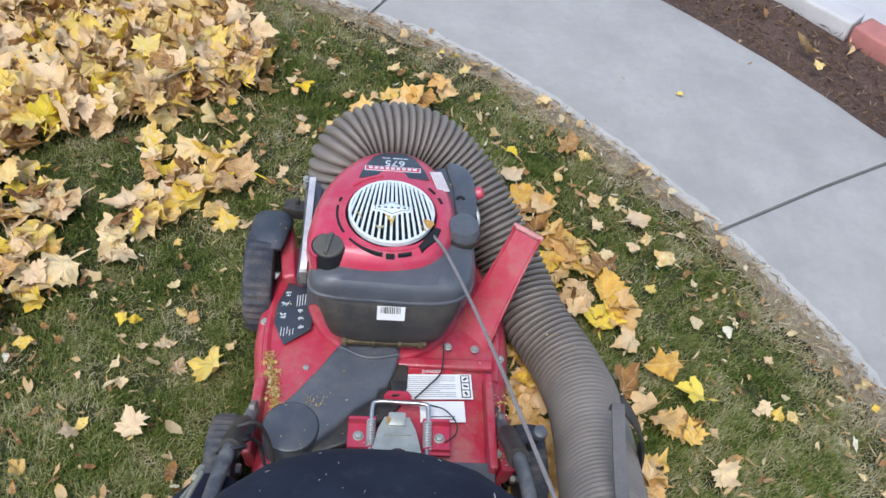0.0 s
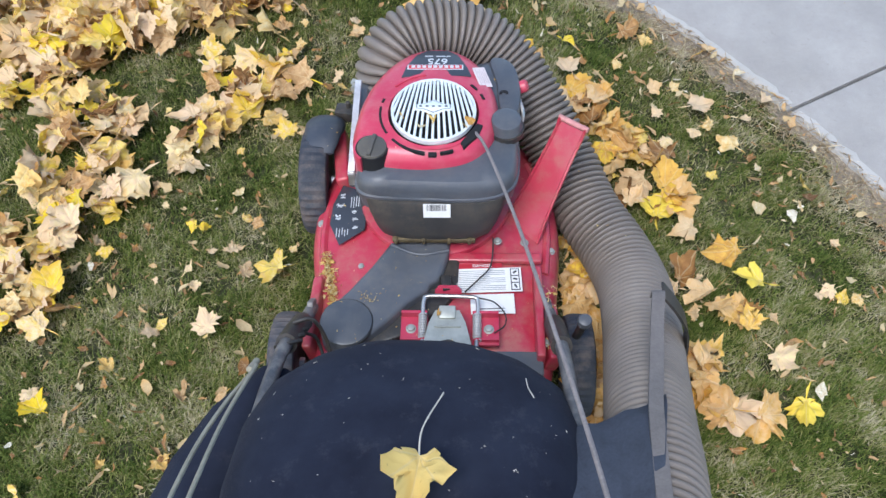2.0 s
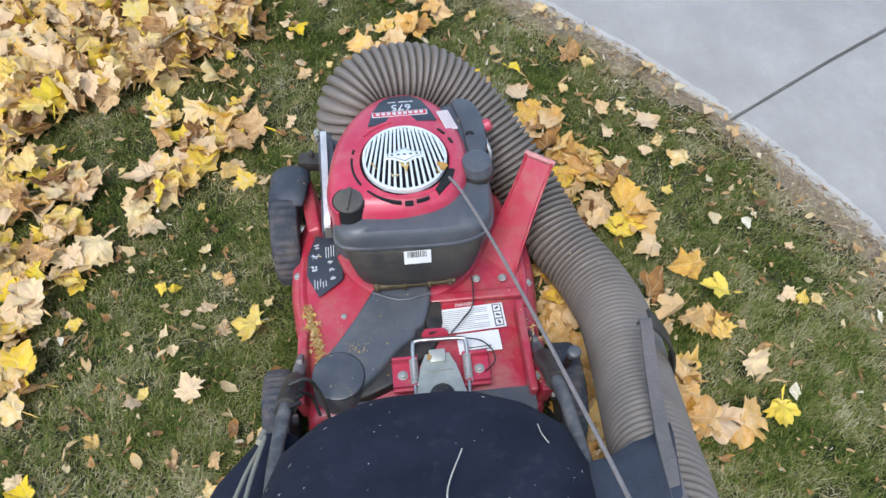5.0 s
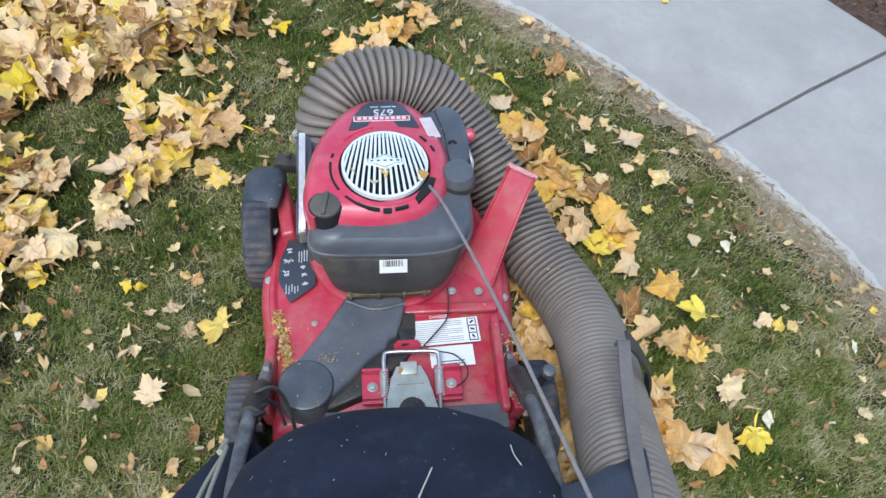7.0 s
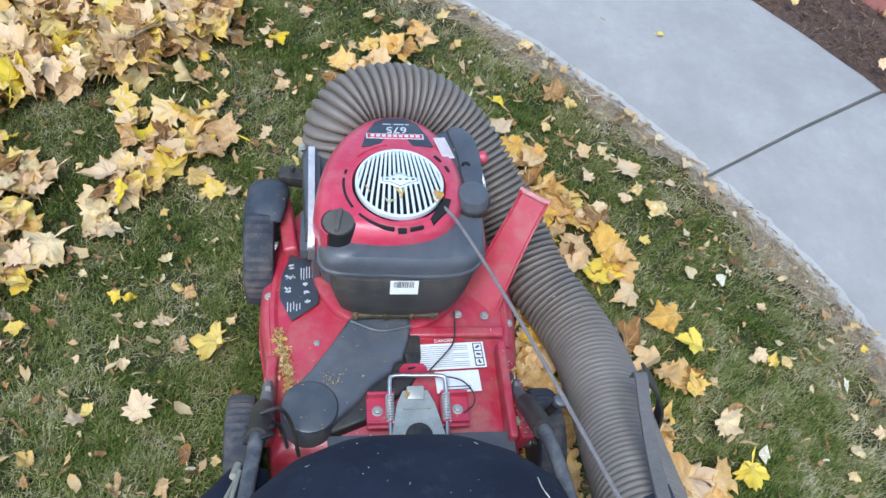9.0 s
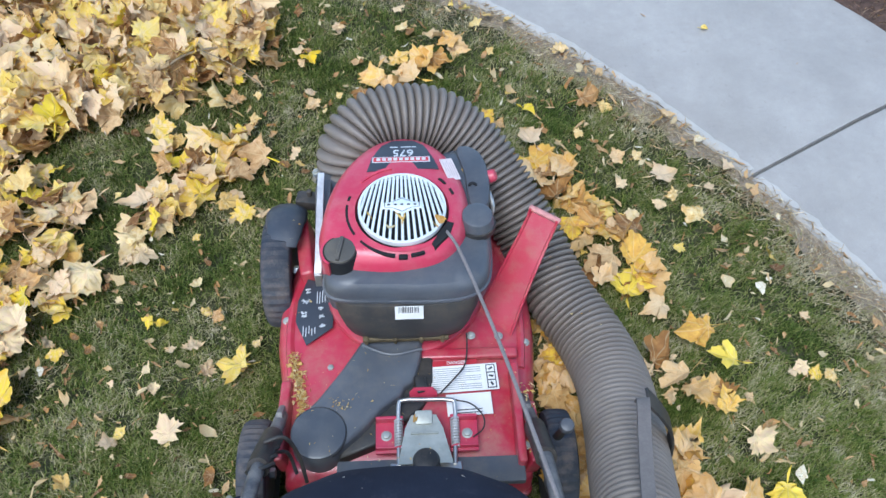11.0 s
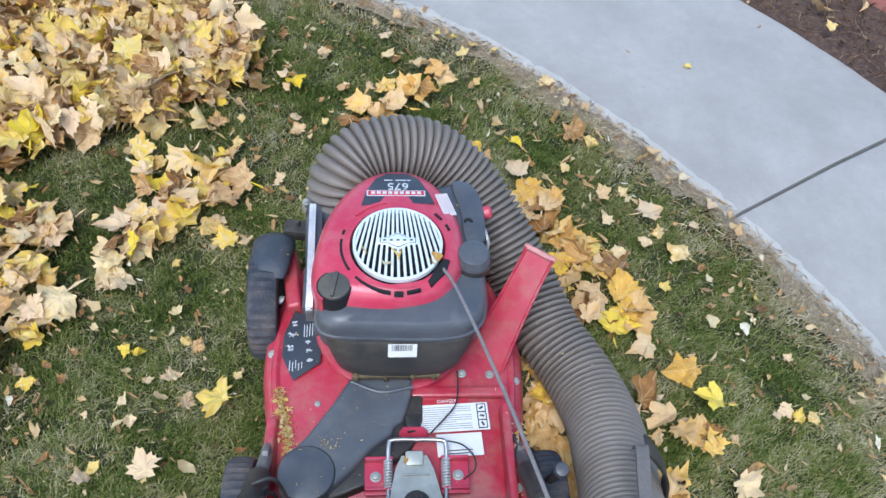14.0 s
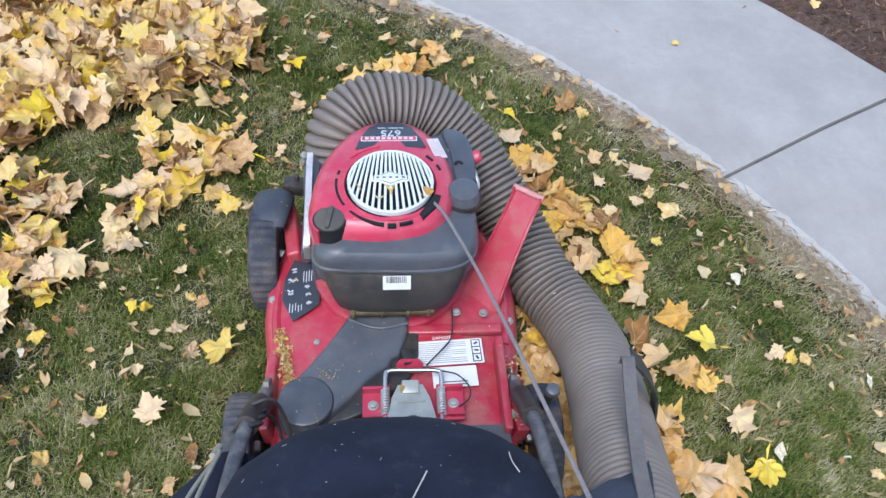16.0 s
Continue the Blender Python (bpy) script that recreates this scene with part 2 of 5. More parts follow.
def leaf_material(name, joined, stops=LEAF_STOPS):
    m = Nodes(name)
    if joined:
        pick = m.add("ShaderNodeNewGeometry").outputs["Random Per Island"]
    else:
        pick = m.add("ShaderNodeObjectInfo").outputs["Random"]
    uv = m.coords("UV")
    sep = m.add("ShaderNodeSeparateXYZ", {0: uv})
    ax = m.math("ABSOLUTE", sep.outputs[0])
    y = m.math("ADD", sep.outputs[1], 0.36)
    vein = None
    for deg in (0, 38, 72, 112):
        a = radians(deg)
        d = m.math("ABSOLUTE", m.math("SUBTRACT", m.math("MULTIPLY", ax, math.cos(a)), m.math("MULTIPLY", y, math.sin(a))))
        along = m.math("ADD", m.math("MULTIPLY", ax, math.sin(a)), m.math("MULTIPLY", y, math.cos(a)))
        d = m.math("ADD", d, m.math("MULTIPLY", m.math("LESS_THAN", along, 0.0), 9.0))
        vein = d if vein is None else m.math("MINIMUM", vein, d)
    line = m.ramp(vein, [(0.008, (1, 1, 1)), (0.03, (0, 0, 0))])
    wander = m.add("ShaderNodeVectorMath", {0: uv, 1: m.add("ShaderNodeCombineXYZ", {0: m.math("MULTIPLY", pick, 37.0), 1: m.math("MULTIPLY", pick, 91.0)}).outputs[0]}, operation="ADD").outputs[0]
    mott = m.noise(3.2, 5, 0.65, wander)
    shift = m.math("ADD", pick, m.math("MULTIPLY", m.math("SUBTRACT", mott, 0.5), 0.35))
    col = m.ramp(shift, stops)
    reach = m.add("ShaderNodeVectorMath", {0: uv, 1: (0.0, -0.1, 0.0)}, operation="DISTANCE").outputs["Value"]
    rim = m.ramp(m.math("ADD", reach, m.math("MULTIPLY", m.math("SUBTRACT", mott, 0.5), 0.9)), [(0.4, (0, 0, 0)), (0.95, (1, 1, 1))])
    often = m.math("MULTIPLY", m.math("FRACT", m.math("MULTIPLY", pick, 7.31)), 0.5)
    col = m.mix(m.math("MULTIPLY", rim, often), col, (0.66, 0.34, 0.05))
    spot = m.ramp(m.noise(7.0, 3, 0.6, wander), [(0.63, (0, 0, 0)), (0.74, (1, 1, 1))])
    col = m.mix(m.math("MULTIPLY", spot, 0.5), col, (0.25, 0.12, 0.04))
    col = m.mix(m.math("MULTIPLY", line, 0.35), col, (0.74, 0.6, 0.35))
    m.bump(m.math("ADD", m.math("MULTIPLY", line, 0.6), mott), 0.5, 0.002)
    m.surface(col, 0.65, 0, 0.22)
    tr = m.add("ShaderNodeBsdfTranslucent", {"Color": col})
    mx = m.add("ShaderNodeMixShader", {0: 0.18, 1: m.bsdf.outputs[0], 2: tr.outputs[0]})
    m.l.new(mx.outputs[0], m.out.inputs["Surface"])
    return m.mat


LEAF_ONE = leaf_material("maple_leaf", False)
LEAF_MANY = leaf_material("maple_leaf_heap", True)
LEAF_GOLD = leaf_material("golden_leaf_swath", True, GOLD_STOPS)
YELLOWS = [(0.0, (0.8, 0.52, 0.02)), (0.5, (0.86, 0.61, 0.03)), (1.0, (0.84, 0.64, 0.1))]
LEAF_BAG = leaf_material("pale_yellow_leaf", False, [(0.0, (0.8, 0.56, 0.16)), (1.0, (0.84, 0.62, 0.22))])
LEAF_YELLOW = leaf_material("fresh_yellow_leaf", False, YELLOWS)
CHIPS = leaf_material("leaf_fragments", True, [(0.0, (0.16, 0.08, 0.035)), (0.25, (0.38, 0.19, 0.07)), (0.5, (0.55, 0.36, 0.18)), (0.75, (0.56, 0.42, 0.22)), (0.93, (0.6, 0.5, 0.3)), (1.0, (0.78, 0.74, 0.62))])
STRAW = leaf_material("dry_straw", True, [(0.0, (0.2, 0.14, 0.08)), (0.4, (0.42, 0.33, 0.21)), (0.75, (0.58, 0.49, 0.34)), (1.0, (0.72, 0.65, 0.5))])
CRUMBS = leaf_material("leaf_crumbs", True, [(0.0, (0.45, 0.24, 0.06)), (0.5, (0.66, 0.46, 0.14)), (1.0, (0.76, 0.66, 0.4))])
BARK = leaf_material("bark_mulch", True, [(0.0, (0.04, 0.024, 0.019)), (0.5, (0.11, 0.064, 0.049)), (0.85, (0.19, 0.118, 0.09)), (1.0, (0.34, 0.25, 0.17))])


# ---- mesh helpers ----
def part(name, bm, material, parent=None, label="", angle=40):
    """Links a bmesh as one mesh object under a thing or a part."""
    me = bpy.data.meshes.new(name)
    bmesh.ops.recalc_face_normals(bm, faces=bm.faces)
    bm.to_mesh(me)
    bm.free()
    me.materials.append(material)
    me.polygons.foreach_set("use_smooth", [True] * len(me.polygons))
    me.set_sharp_from_angle(angle=radians(angle))
    ob = new(name, me)
    ob.parent = parent
    if label:
        ob["label"] = label
    return ob


def array_mesh(name, verts, faces_flat, loops_per, material, uv=None, smooth=False):
    """A mesh from numpy arrays; every face has the same number of corners."""
    me = bpy.data.meshes.new(name)
    nv, nl = len(verts), len(faces_flat)
    nf = nl // loops_per
    me.vertices.add(nv)
    me.vertices.foreach_set("co", np.asarray(verts, np.float32).ravel())
    me.loops.add(nl)
    me.loops.foreach_set("vertex_index", np.asarray(faces_flat, np.int32))
    me.polygons.add(nf)
    me.polygons.foreach_set("loop_start", np.arange(0, nl, loops_per, dtype=np.int32))
    if uv is not None:
        layer = me.uv_layers.new(name="UVMap")
        layer.data.foreach_set("uv", np.asarray(uv, np.float32)[np.asarray(faces_flat)].ravel())
    me.polygons.foreach_set("use_smooth", np.full(nf, smooth))
    me.update(calc_edges=True)
    me.validate()
    me.materials.append(material)
    return me


def spline(points, steps, closed=False):
    """Catmull-Rom through the points."""
    p = [Vector(v) for v in points]
    n = len(p)
    out = []
    for i in range(n if closed else n - 1):
        if closed:
            a, b, c, d = p[(i - 1) % n], p[i], p[(i + 1) % n], p[(i + 2) % n]
        else:
            b, c = p[i], p[i + 1]
            a = p[i - 1] if i else b * 2 - c
            d = p[i + 2] if i + 2 < n else c * 2 - b
        for k in range(steps):
            t = k / steps
            out.append(0.5 * (2 * b + (c - a) * t + (2 * a - 5 * b + 4 * c - d) * t * t + (3 * b - a - 3 * c + d) * t ** 3))
    if not closed:
        out.append(p[-1])
    return out


def loft(rings, cap0=True, cap1=True, bm=None):
    bm = bm or bmesh.new()
    vs = [[bm.verts.new(v) for v in r] for r in rings]
    n = len(vs[0])
    for a, b in zip(vs, vs[1:]):
        for i in range(n):
            bm.faces.new((a[i], a[(i + 1) % n], b[(i + 1) % n], b[i]))
    if cap0:
        bm.faces.new(vs[0])
    if cap1:
        bm.faces.new(vs[-1])
    return bm


def sweep(points, radius, seg=10, bm=None, cap=True, squash=None):
    """A round bar along the points; radius: a number or a function of the index."""
    pts = [Vector(p) for p in points]
    tang = [(pts[min(i + 1, len(pts) - 1)] - pts[max(i - 1, 0)]).normalized() for i in range(len(pts))]
    side = tang[0].orthogonal().normalized()
    rings = []
    for i, (p, t) in enumerate(zip(pts, tang)):
        side = (side - t * side.dot(t)).normalized()
        up = t.cross(side)
        r = radius(i) if callable(radius) else radius
        rings.append([p + (side * math.cos(2 * math.pi * k / seg) + up * math.sin(2 * math.pi * k / seg)) * r for k in range(seg)])
    return loft(rings, cap, cap, bm)


def block(size, m=None, bevel=0.004, seg=2, bm=None):
    out = bm or bmesh.new()
    got = bmesh.ops.create_cube(out, size=1, matrix=(m or Matrix()) @ Matrix.Diagonal((*size, 1)))
    if bevel:
        edges = {e for v in got["verts"] for e in v.link_edges}
        bmesh.ops.bevel(out, geom=list(edges), offset=bevel, segments=seg, affect="EDGES", profile=0.6)
    return out


def drum(radius, height, m=None, bevel=0.003, seg=32, top=None, bm=None):
    """A cylinder on the z axis from 0 to height with rounded rims."""
    top = radius if top is None else top
    b = min(bevel, height * 0.45)
    prof = [(radius - b, 0), (radius, b), (top, height - b), (top - b * 0.3, height - b * 0.3), (top - b, height)]
    mm = m or Matrix()
    rings = [[mm @ Vector((r * math.cos(2 * math.pi * k / seg), r * math.sin(2 * math.pi * k / seg), z)) for k in range(seg)] for r, z in prof]
    return loft(rings, bm=bm)


def slab_poly(outline, z0, z1, bevel=0.004, m=None, bm=None, taper=0.0):
    """A plate of any outline (counter-clockwise, in plan) with a rounded upper rim."""
    pts = [Vector((*p[:2], 0)) for p in outline]
    n = len(pts)
    mid = sum(pts, Vector()) / n

    def inset(d, z):
        ring = []
        for i in range(n):
            a, b, c = pts[i - 1], pts[i], pts[(i + 1) % n]
            n1 = Vector((-(b - a).y, (b - a).x, 0)).normalized()
            n2 = Vector((-(c - b).y, (c - b).x, 0)).normalized()
            nn = (n1 + n2).normalized()
            q = b + nn * (d / max(0.5, nn.dot(n2)))
            ring.append((m or Matrix()) @ Vector((q.x, q.y, z)))
        return ring

    rings = [inset(0, z0), inset(taper, z1 - bevel), inset(taper + bevel * 0.3, z1 - bevel * 0.3), inset(taper + bevel, z1)]
    return loft(rings, bm=bm)


def letters(name, body, size, m, material, parent, depth=0.0004):
    """Raised lettering from the built-in font, turned into a mesh."""
    cu = bpy.data.curves.new(name, "FONT")
    cu.body = body
    cu.size = size
    cu.align_x = "CENTER"
    cu.align_y = "CENTER"
    cu.extrude = depth
    tmp = new(name + "_curve", cu)
    me = bpy.data.meshes.new_from_object(tmp.evaluated_get(bpy.context.evaluated_depsgraph_get()))
    bpy.data.objects.remove(tmp)
    me.transform(m)
    me.materials.clear()
    me.materials.append(material)
    ob = new(name, me)
    ob.parent = parent
    return ob


def thing(name, label, category, group="", kind=""):
    return tagged(new(name), label, category, group, kind)


# ---- pavement line: the lawn's edge of a gently curving garden path ----
EDGE = spline([(-9.05, 3.0, 0), (-5.05, 2.5, 0), (-2.65, 2.03, 0), (-1.55, 1.76, 0), (-0.85, 1.55, 0), (-0.36, 1.38, 0), (0.02, 1.22, 0), (0.27, 1.065, 0), (0.5, 0.865, 0), (0.7, 0.645, 0), (0.89, 0.395, 0), (1.03, 0.17, 0), (1.13, -0.03, 0), (1.21, -0.29, 0), (1.25, -0.94, 0), (1.25, -2.04, 0), (1.18, -4.54, 0), (1.03, -9.04, 0)], 14)
WIDTH = 0.76
SKEW = 0.09
JOINT_AT = min(range(len(EDGE)), key=lambda i: (EDGE[i] - Vector((0.89, 0.395, 0))).length)
run = [0.0]
for a, b in zip(EDGE, EDGE[1:]):
    run.append(run[-1] + (b - a).length)


def edge_at(s, offset=0.0):
    """A point at the length s along the path, offset away from the lawn."""
    s = min(max(s, 0.0), run[-1] - 1e-6)
    i = int(np.searchsorted(run, s, side="right")) - 1
    f = (s - run[i]) / (run[i + 1] - run[i])
    d0 = (EDGE[min(i + 1, len(EDGE) - 1)] - EDGE[max(i - 1, 0)]).normalized()
    d1 = (EDGE[min(i + 2, len(EDGE) - 1)] - EDGE[i]).normalized()
    d = d0.lerp(d1, f)
    nrm = Vector((-d.y, d.x, 0)).normalized()
    return EDGE[i].lerp(EDGE[i + 1], f) + nrm * offset


EDGE_XY = np.array([(p.x, p.y) for p in EDGE])
EDGE_NRM = np.array([(-(EDGE[min(i + 1, len(EDGE) - 1)] - EDGE[max(i - 1, 0)]).y, (EDGE[min(i + 1, len(EDGE) - 1)] - EDGE[max(i - 1, 0)]).x) for i in range(len(EDGE))])
EDGE_NRM /= np.linalg.norm(EDGE_NRM, axis=1)[:, None]


def lawn_distance(xy):
    """Signed distance from the pavement's edge, positive on the lawn."""
    out = np.empty(len(xy))
    for k in range(0, len(xy), 20000):
        q = xy[k:k + 20000]
        d = q[:, None, :] - EDGE_XY[None]
        i = np.argmin((d ** 2).sum(2), axis=1)
        rows = np.arange(len(q))
        out[k:k + 20000] = -(d[rows, i] * EDGE_NRM[i]).sum(1)
    return out


# ---- ground ----
def build_ground():
    xs = np.unique(np.concatenate([np.linspace(-60, -4, 12), np.linspace(-4, 4, 81), np.linspace(4, 60, 12)]))
    nx = len(xs)
    gx, gy = np.meshgrid(xs, xs)
    xy = np.stack([gx.ravel(), gy.ravel()], 1)
    z = np.array([noise.noise(Vector((x * 1.7, y * 1.7, 3.1))) * 0.012 for x, y in xy])
    dist = lawn_distance(xy)
    z = np.where(dist > 0.0, np.minimum(z, 0.004) - 0.004, -0.05)
    idx = np.arange(nx * nx).reshape(nx, nx)
    quads = np.stack([idx[:-1, :-1], idx[:-1, 1:], idx[1:, 1:], idx[1:, :-1]], -1).reshape(-1)
    me = array_mesh("ground", np.column_stack([xy, z]), quads, 4, TURF_SOIL, smooth=True)
    return tagged(new("ground", me), "thatchy lawn soil under short autumn grass", "ground", kind="structure")


build_ground()


def build_pavement():
    root = thing("pavement", "pale grey concrete garden path with tooled joints", "pavement", kind="structure")
    s0 = run[JOINT_AT]
    length = 1.32
    k0 = -int(s0 / length)
    for k in range(k0, int((run[-1] - s0) / length)):
        a, b = s0 + k * length + 0.0052, s0 + (k + 1) * length - 0.0052
        steps = 26
        rings = []
        for j in range(steps + 1):
            s = a + (b - a) * j / steps
            wob = noise.noise(Vector((s * 9, 0, 0))) * 0.008 + noise.noise(Vector((s * 31, 5, 0))) * 0.004
            wob2 = noise.noise(Vector((s * 7, 9, 0))) * 0.006
            tip = 0.004 if 0 < j < steps else 0.0
            prof = [(wob, -0.09), (wob, 0.004 + tip * 0.5), (wob + 0.006, 0.010 + tip), (wob + 0.02, 0.012 + tip), (WIDTH * 0.5, 0.014 + tip),
                    (WIDTH - 0.02 + wob2, 0.012 + tip), (WIDTH - 0.006 + wob2, 0.010 + tip), (WIDTH + wob2, 0.004), (WIDTH + wob2, -0.09)]
            rings.append([edge_at(s + SKEW * o, o) + Vector((0, 0, z)) for o, z in prof])
        slab = part("slab", loft(rings), CONCRETE, root, angle=50)
        rim = []
        for j in range(61):
            s = a + 0.01 + (b - a - 0.02) * j / 60
            w = 0.012 + 0.016 * noise.noise(Vector((s * 17, 3, 0))) + 0.009 * noise.noise(Vector((s * 60, 8, 0)))
            o = noise.noise(Vector((s * 9, 0, 0))) * 0.008 + noise.noise(Vector((s * 31, 5, 0))) * 0.004
            h = 0.0172 + 0.0008 * noise.noise(Vector((s * 45, 1, 0)))
            rim.append([edge_at(s + SKEW * q, q) + Vector((0, 0, z)) for q, z in ((o - 0.004, -0.01), (o - 0.004, 0.008), (o + 0.003, h - 0.004), (o + 0.01, h - 0.0005), (o + 0.012 + w, 0.0162))])
        part("worn_rim", loft(rim), WORN_EDGE, slab, "pale crumbling rim of the slab", 60)
    # the packed grit at the bottom of the joints
    bm = bmesh.new()
    for k in range(k0, int((run[-1] - s0) / length) + 1):
        s = s0 + k * length
        p, q = edge_at(s + SKEW * 0.01, 0.01), edge_at(s + SKEW * (WIDTH - 0.01), WIDTH - 0.01)
        d = (q - p).normalized()
        w = Vector((-d.y, d.x, 0)) * 0.009
        bm.faces.new([bm.verts.new(v + Vector((0, 0, 0.004))) for v in (p - w, q - w, q + w, p + w)])
    part("joint_grit", bm, JOINT_GREY, root)


build_pavement()


def build_bed():
    n, m = 200, 8
    verts, quads = [], []
    for i in range(n + 1):
        s = run[-1] * i / n
        for j in range(m + 1):
            o = WIDTH - 0.03 + 0.36 * j / m
            p = edge_at(s, o)
            verts.append((p.x, p.y, -0.012 + 0.03 * j / m + noise.noise(Vector((p.x * 14, p.y * 14, 0))) * 0.012))
    for i in range(n):
        for j in range(m):
            a = i * (m + 1) + j
            quads += [a, a + 1, a + m + 2, a + m + 1]
    me = array_mesh("planting_bed", verts, quads, 4, MULCH_SOIL, smooth=True)
    tagged(new("planting_bed", me), "narrow strip of dark brown bark mulch beside the path", "mulch bed", kind="structure")
    # a pale paved apron behind the edging
    rings = []
    for i in range(121):
        s = run[-1] * i / 120
        rings.append([edge_at(s, o) + Vector((0, 0, z)) for o, z in ((WIDTH + 0.45, -0.05), (WIDTH + 0.45, 0.04), (WIDTH + 1.6, 0.045), (WIDTH + 1.6, -0.05))])
    ob = part("apron", loft(rings), EDGE_PALE, None)
    tagged(ob, "pale concrete apron behind the edging stones", "pavement", kind="structure")


build_bed()


def build_bare_edge():
    """A trampled, bare strip of soil where the lawn meets the path."""
    n, m = 420, 5
    verts, quads = [], []
    for i in range(n + 1):
        s = run[-1] * i / n
        w = 0.055 + 0.04 * noise.noise(Vector((s * 3.1, 2.0, 0))) + 0.03 * noise.noise(Vector((s * 11, 4.0, 0)))
        for j in range(m + 1):
            p = edge_at(s, 0.02 - (w + 0.02) * j / m)
            verts.append((p.x, p.y, 0.004 + 0.006 * noise.noise(Vector((p.x * 30, p.y * 30, 1))) - 0.008 * (j / m) ** 2))
    for i in range(n):
        for j in range(m):
            a = i * (m + 1) + j
            quads += [a, a + m + 1, a + m + 2, a + 1]
    me = array_mesh("bare_edge", verts, quads, 4, EDGE_SOIL, smooth=True)
    tagged(new("bare_edge", me), "bare brown soil strip between lawn and path", "soil", kind="structure")


build_bare_edge()


# ---- the lawn mower ----
def ring_arc(r0, r1, a0, a1, z0, z1, centre=(0, 0), seg=16, bm=None):
    """A flat bent bar between two radii and two angles (degrees)."""
    rings = []
    for k in range(seg + 1):
        a = radians(a0 + (a1 - a0) * k / seg)
        c, s = math.cos(a), math.sin(a)
        rings.append([Vector((centre[0] + r * c, centre[1] + r * s, z)) for r, z in ((r0, z0), (r1, z0), (r1, z1), (r0, z1))])
    return loft(rings, bm=bm)


def hexbolt(parent, x, y, z, r=0.008, m=None):
    bm = drum(r * 1.35, 0.0015, (m or pose(x, y, z)), 0.0005, 16)
    drum(r, 0.006, (m or pose(x, y, z)) @ pose(0, 0, 0.001), 0.0012, 6, bm=bm)
    return part("bolt", bm, LATCH, parent)


def build_deck(root):
    plan = spline([(0, 0.265, 0), (-0.12, 0.235, 0), (-0.205, 0.13, 0), (-0.25, 0.015, 0), (-0.262, -0.1, 0), (-0.25, -0.2, 0), (-0.238, -0.28, 0), (-0.232, -0.385, 0), (-0.205, -0.42, 0),
                   (0, -0.425, 0), (0.205, -0.42, 0), (0.234, -0.385, 0), (0.243, -0.3, 0), (0.255, -0.2, 0), (0.263, -0.09, 0), (0.25, 0.03, 0), (0.205, 0.14, 0), (0.12, 0.235, 0)], 6, True)
    mid = Vector((0, -0.08, 0))
    prof = [(1.0, 0.05), (1.012, 0.052), (1.012, 0.062), (1.0, 0.066), (0.998, 0.118), (0.985, 0.137), (0.955, 0.150), (0.9, 0.158), (0.84, 0.164),
            (0.74, 0.170), (0.6, 0.176), (0.4, 0.182), (0.15, 0.184)]
    rings = [[mid + (p - mid) * s + Vector((0, 0, z)) for p in plan] for s, z in prof]
    deck = part("deck", loft(rings, cap0=False), RED_DUSTY, root, "dusty red pressed-steel mower deck", 35)
    # the stamped step across the rear plate and the raised engine seat
    part("stamped_ridge", block((0.19, 0.022, 0.016), pose(0.122, -0.178, 0.183), 0.006, 3), RED_DUSTY, deck)
    part("engine_seat", drum(0.16, 0.02, pose(0.0, -0.02, 0.176), 0.008, 40), RED_DUSTY, deck)
    # rim fold on the right, and the tall side walls that carry the handle
    part("side_rail", block((0.016, 0.2, 0.05), pose(0.205, -0.31, 0.185), 0.006, 3), RED_DUSTY, deck)
    part("handle_bracket", block((0.028, 0.12, 0.055), pose(0.226, -0.345, 0.165, 0, 12, 4), 0.006, 3), RED_DUSTY, deck)
    part("handle_bracket", block((0.02, 0.16, 0.06), pose(-0.232, -0.3, 0.15, 0, -8, -3), 0.006, 3), RED_DUSTY, deck)
    # pressed shoulder along the left of the deck
    bead = spline([(-0.19, 0.09, 0.156), (-0.222, 0.0, 0.156), (-0.232, -0.1, 0.156), (-0.226, -0.19, 0.156), (-0.215, -0.26, 0.154)], 6)
    part("pressed_bead", sweep(bead, 0.010, 8), RED_DUSTY, deck)
    bead = spline([(0.2, 0.09, 0.156), (0.225, 0.0, 0.158), (0.232, -0.1, 0.158), (0.224, -0.2, 0.158)], 6)
    part("pressed_bead", sweep(bead, 0.009, 8), RED_DUSTY, deck)
    for x, y, z in ((-0.243, -0.072, 0.152), (-0.148, -0.194, 0.172), (0.128, -0.143, 0.194), (0.183, -0.143, 0.189), (0.214, -0.375, 0.195), (0.24, -0.14, 0.153), (-0.11, -0.41, 0.17)):
        hexbolt(deck, x, y, z, 0.0065)
    # instruction decal on the left shoulder
    tilt = Matrix.Translation((-0.185, -0.07, 0.182)) @ Matrix.Rotation(radians(-9), 4, "Y")
    out = [(-0.016, 0.08), (-0.034, 0.03), (-0.037, -0.02), (-0.012, -0.076), (0.04, -0.042), (0.042, 0.034), (0.028, 0.062)]
    decal = part("instruction_decal", slab_poly(out[::1], 0, 0.0012, 0.0003, tilt), DECAL, deck, "charcoal instruction decal with pale pictograms")
    rnd = random.Random(5)
    for x, y, w, h in ((-0.014, 0.05, 0.012, 0.016), (-0.017, 0.026, 0.017, 0.010), (-0.02, -0.005, 0.013, 0.017), (0.016, -0.012, 0.015, 0.009), (0.018, -0.036, 0.014, 0.011), (0.014, 0.006, 0.01, 0.012)):
        bm = bmesh.new()
        for _ in range(7):
            block((w * rnd.uniform(0.25, 0.7), h * rnd.uniform(0.1, 0.24), 0.0006), tilt @ pose(x + rnd.uniform(-0.3, 0.3) * w, y + rnd.uniform(-0.3, 0.3) * h, 0.0014, 0, 0, rnd.uniform(-60, 60)), 0, bm=bm)
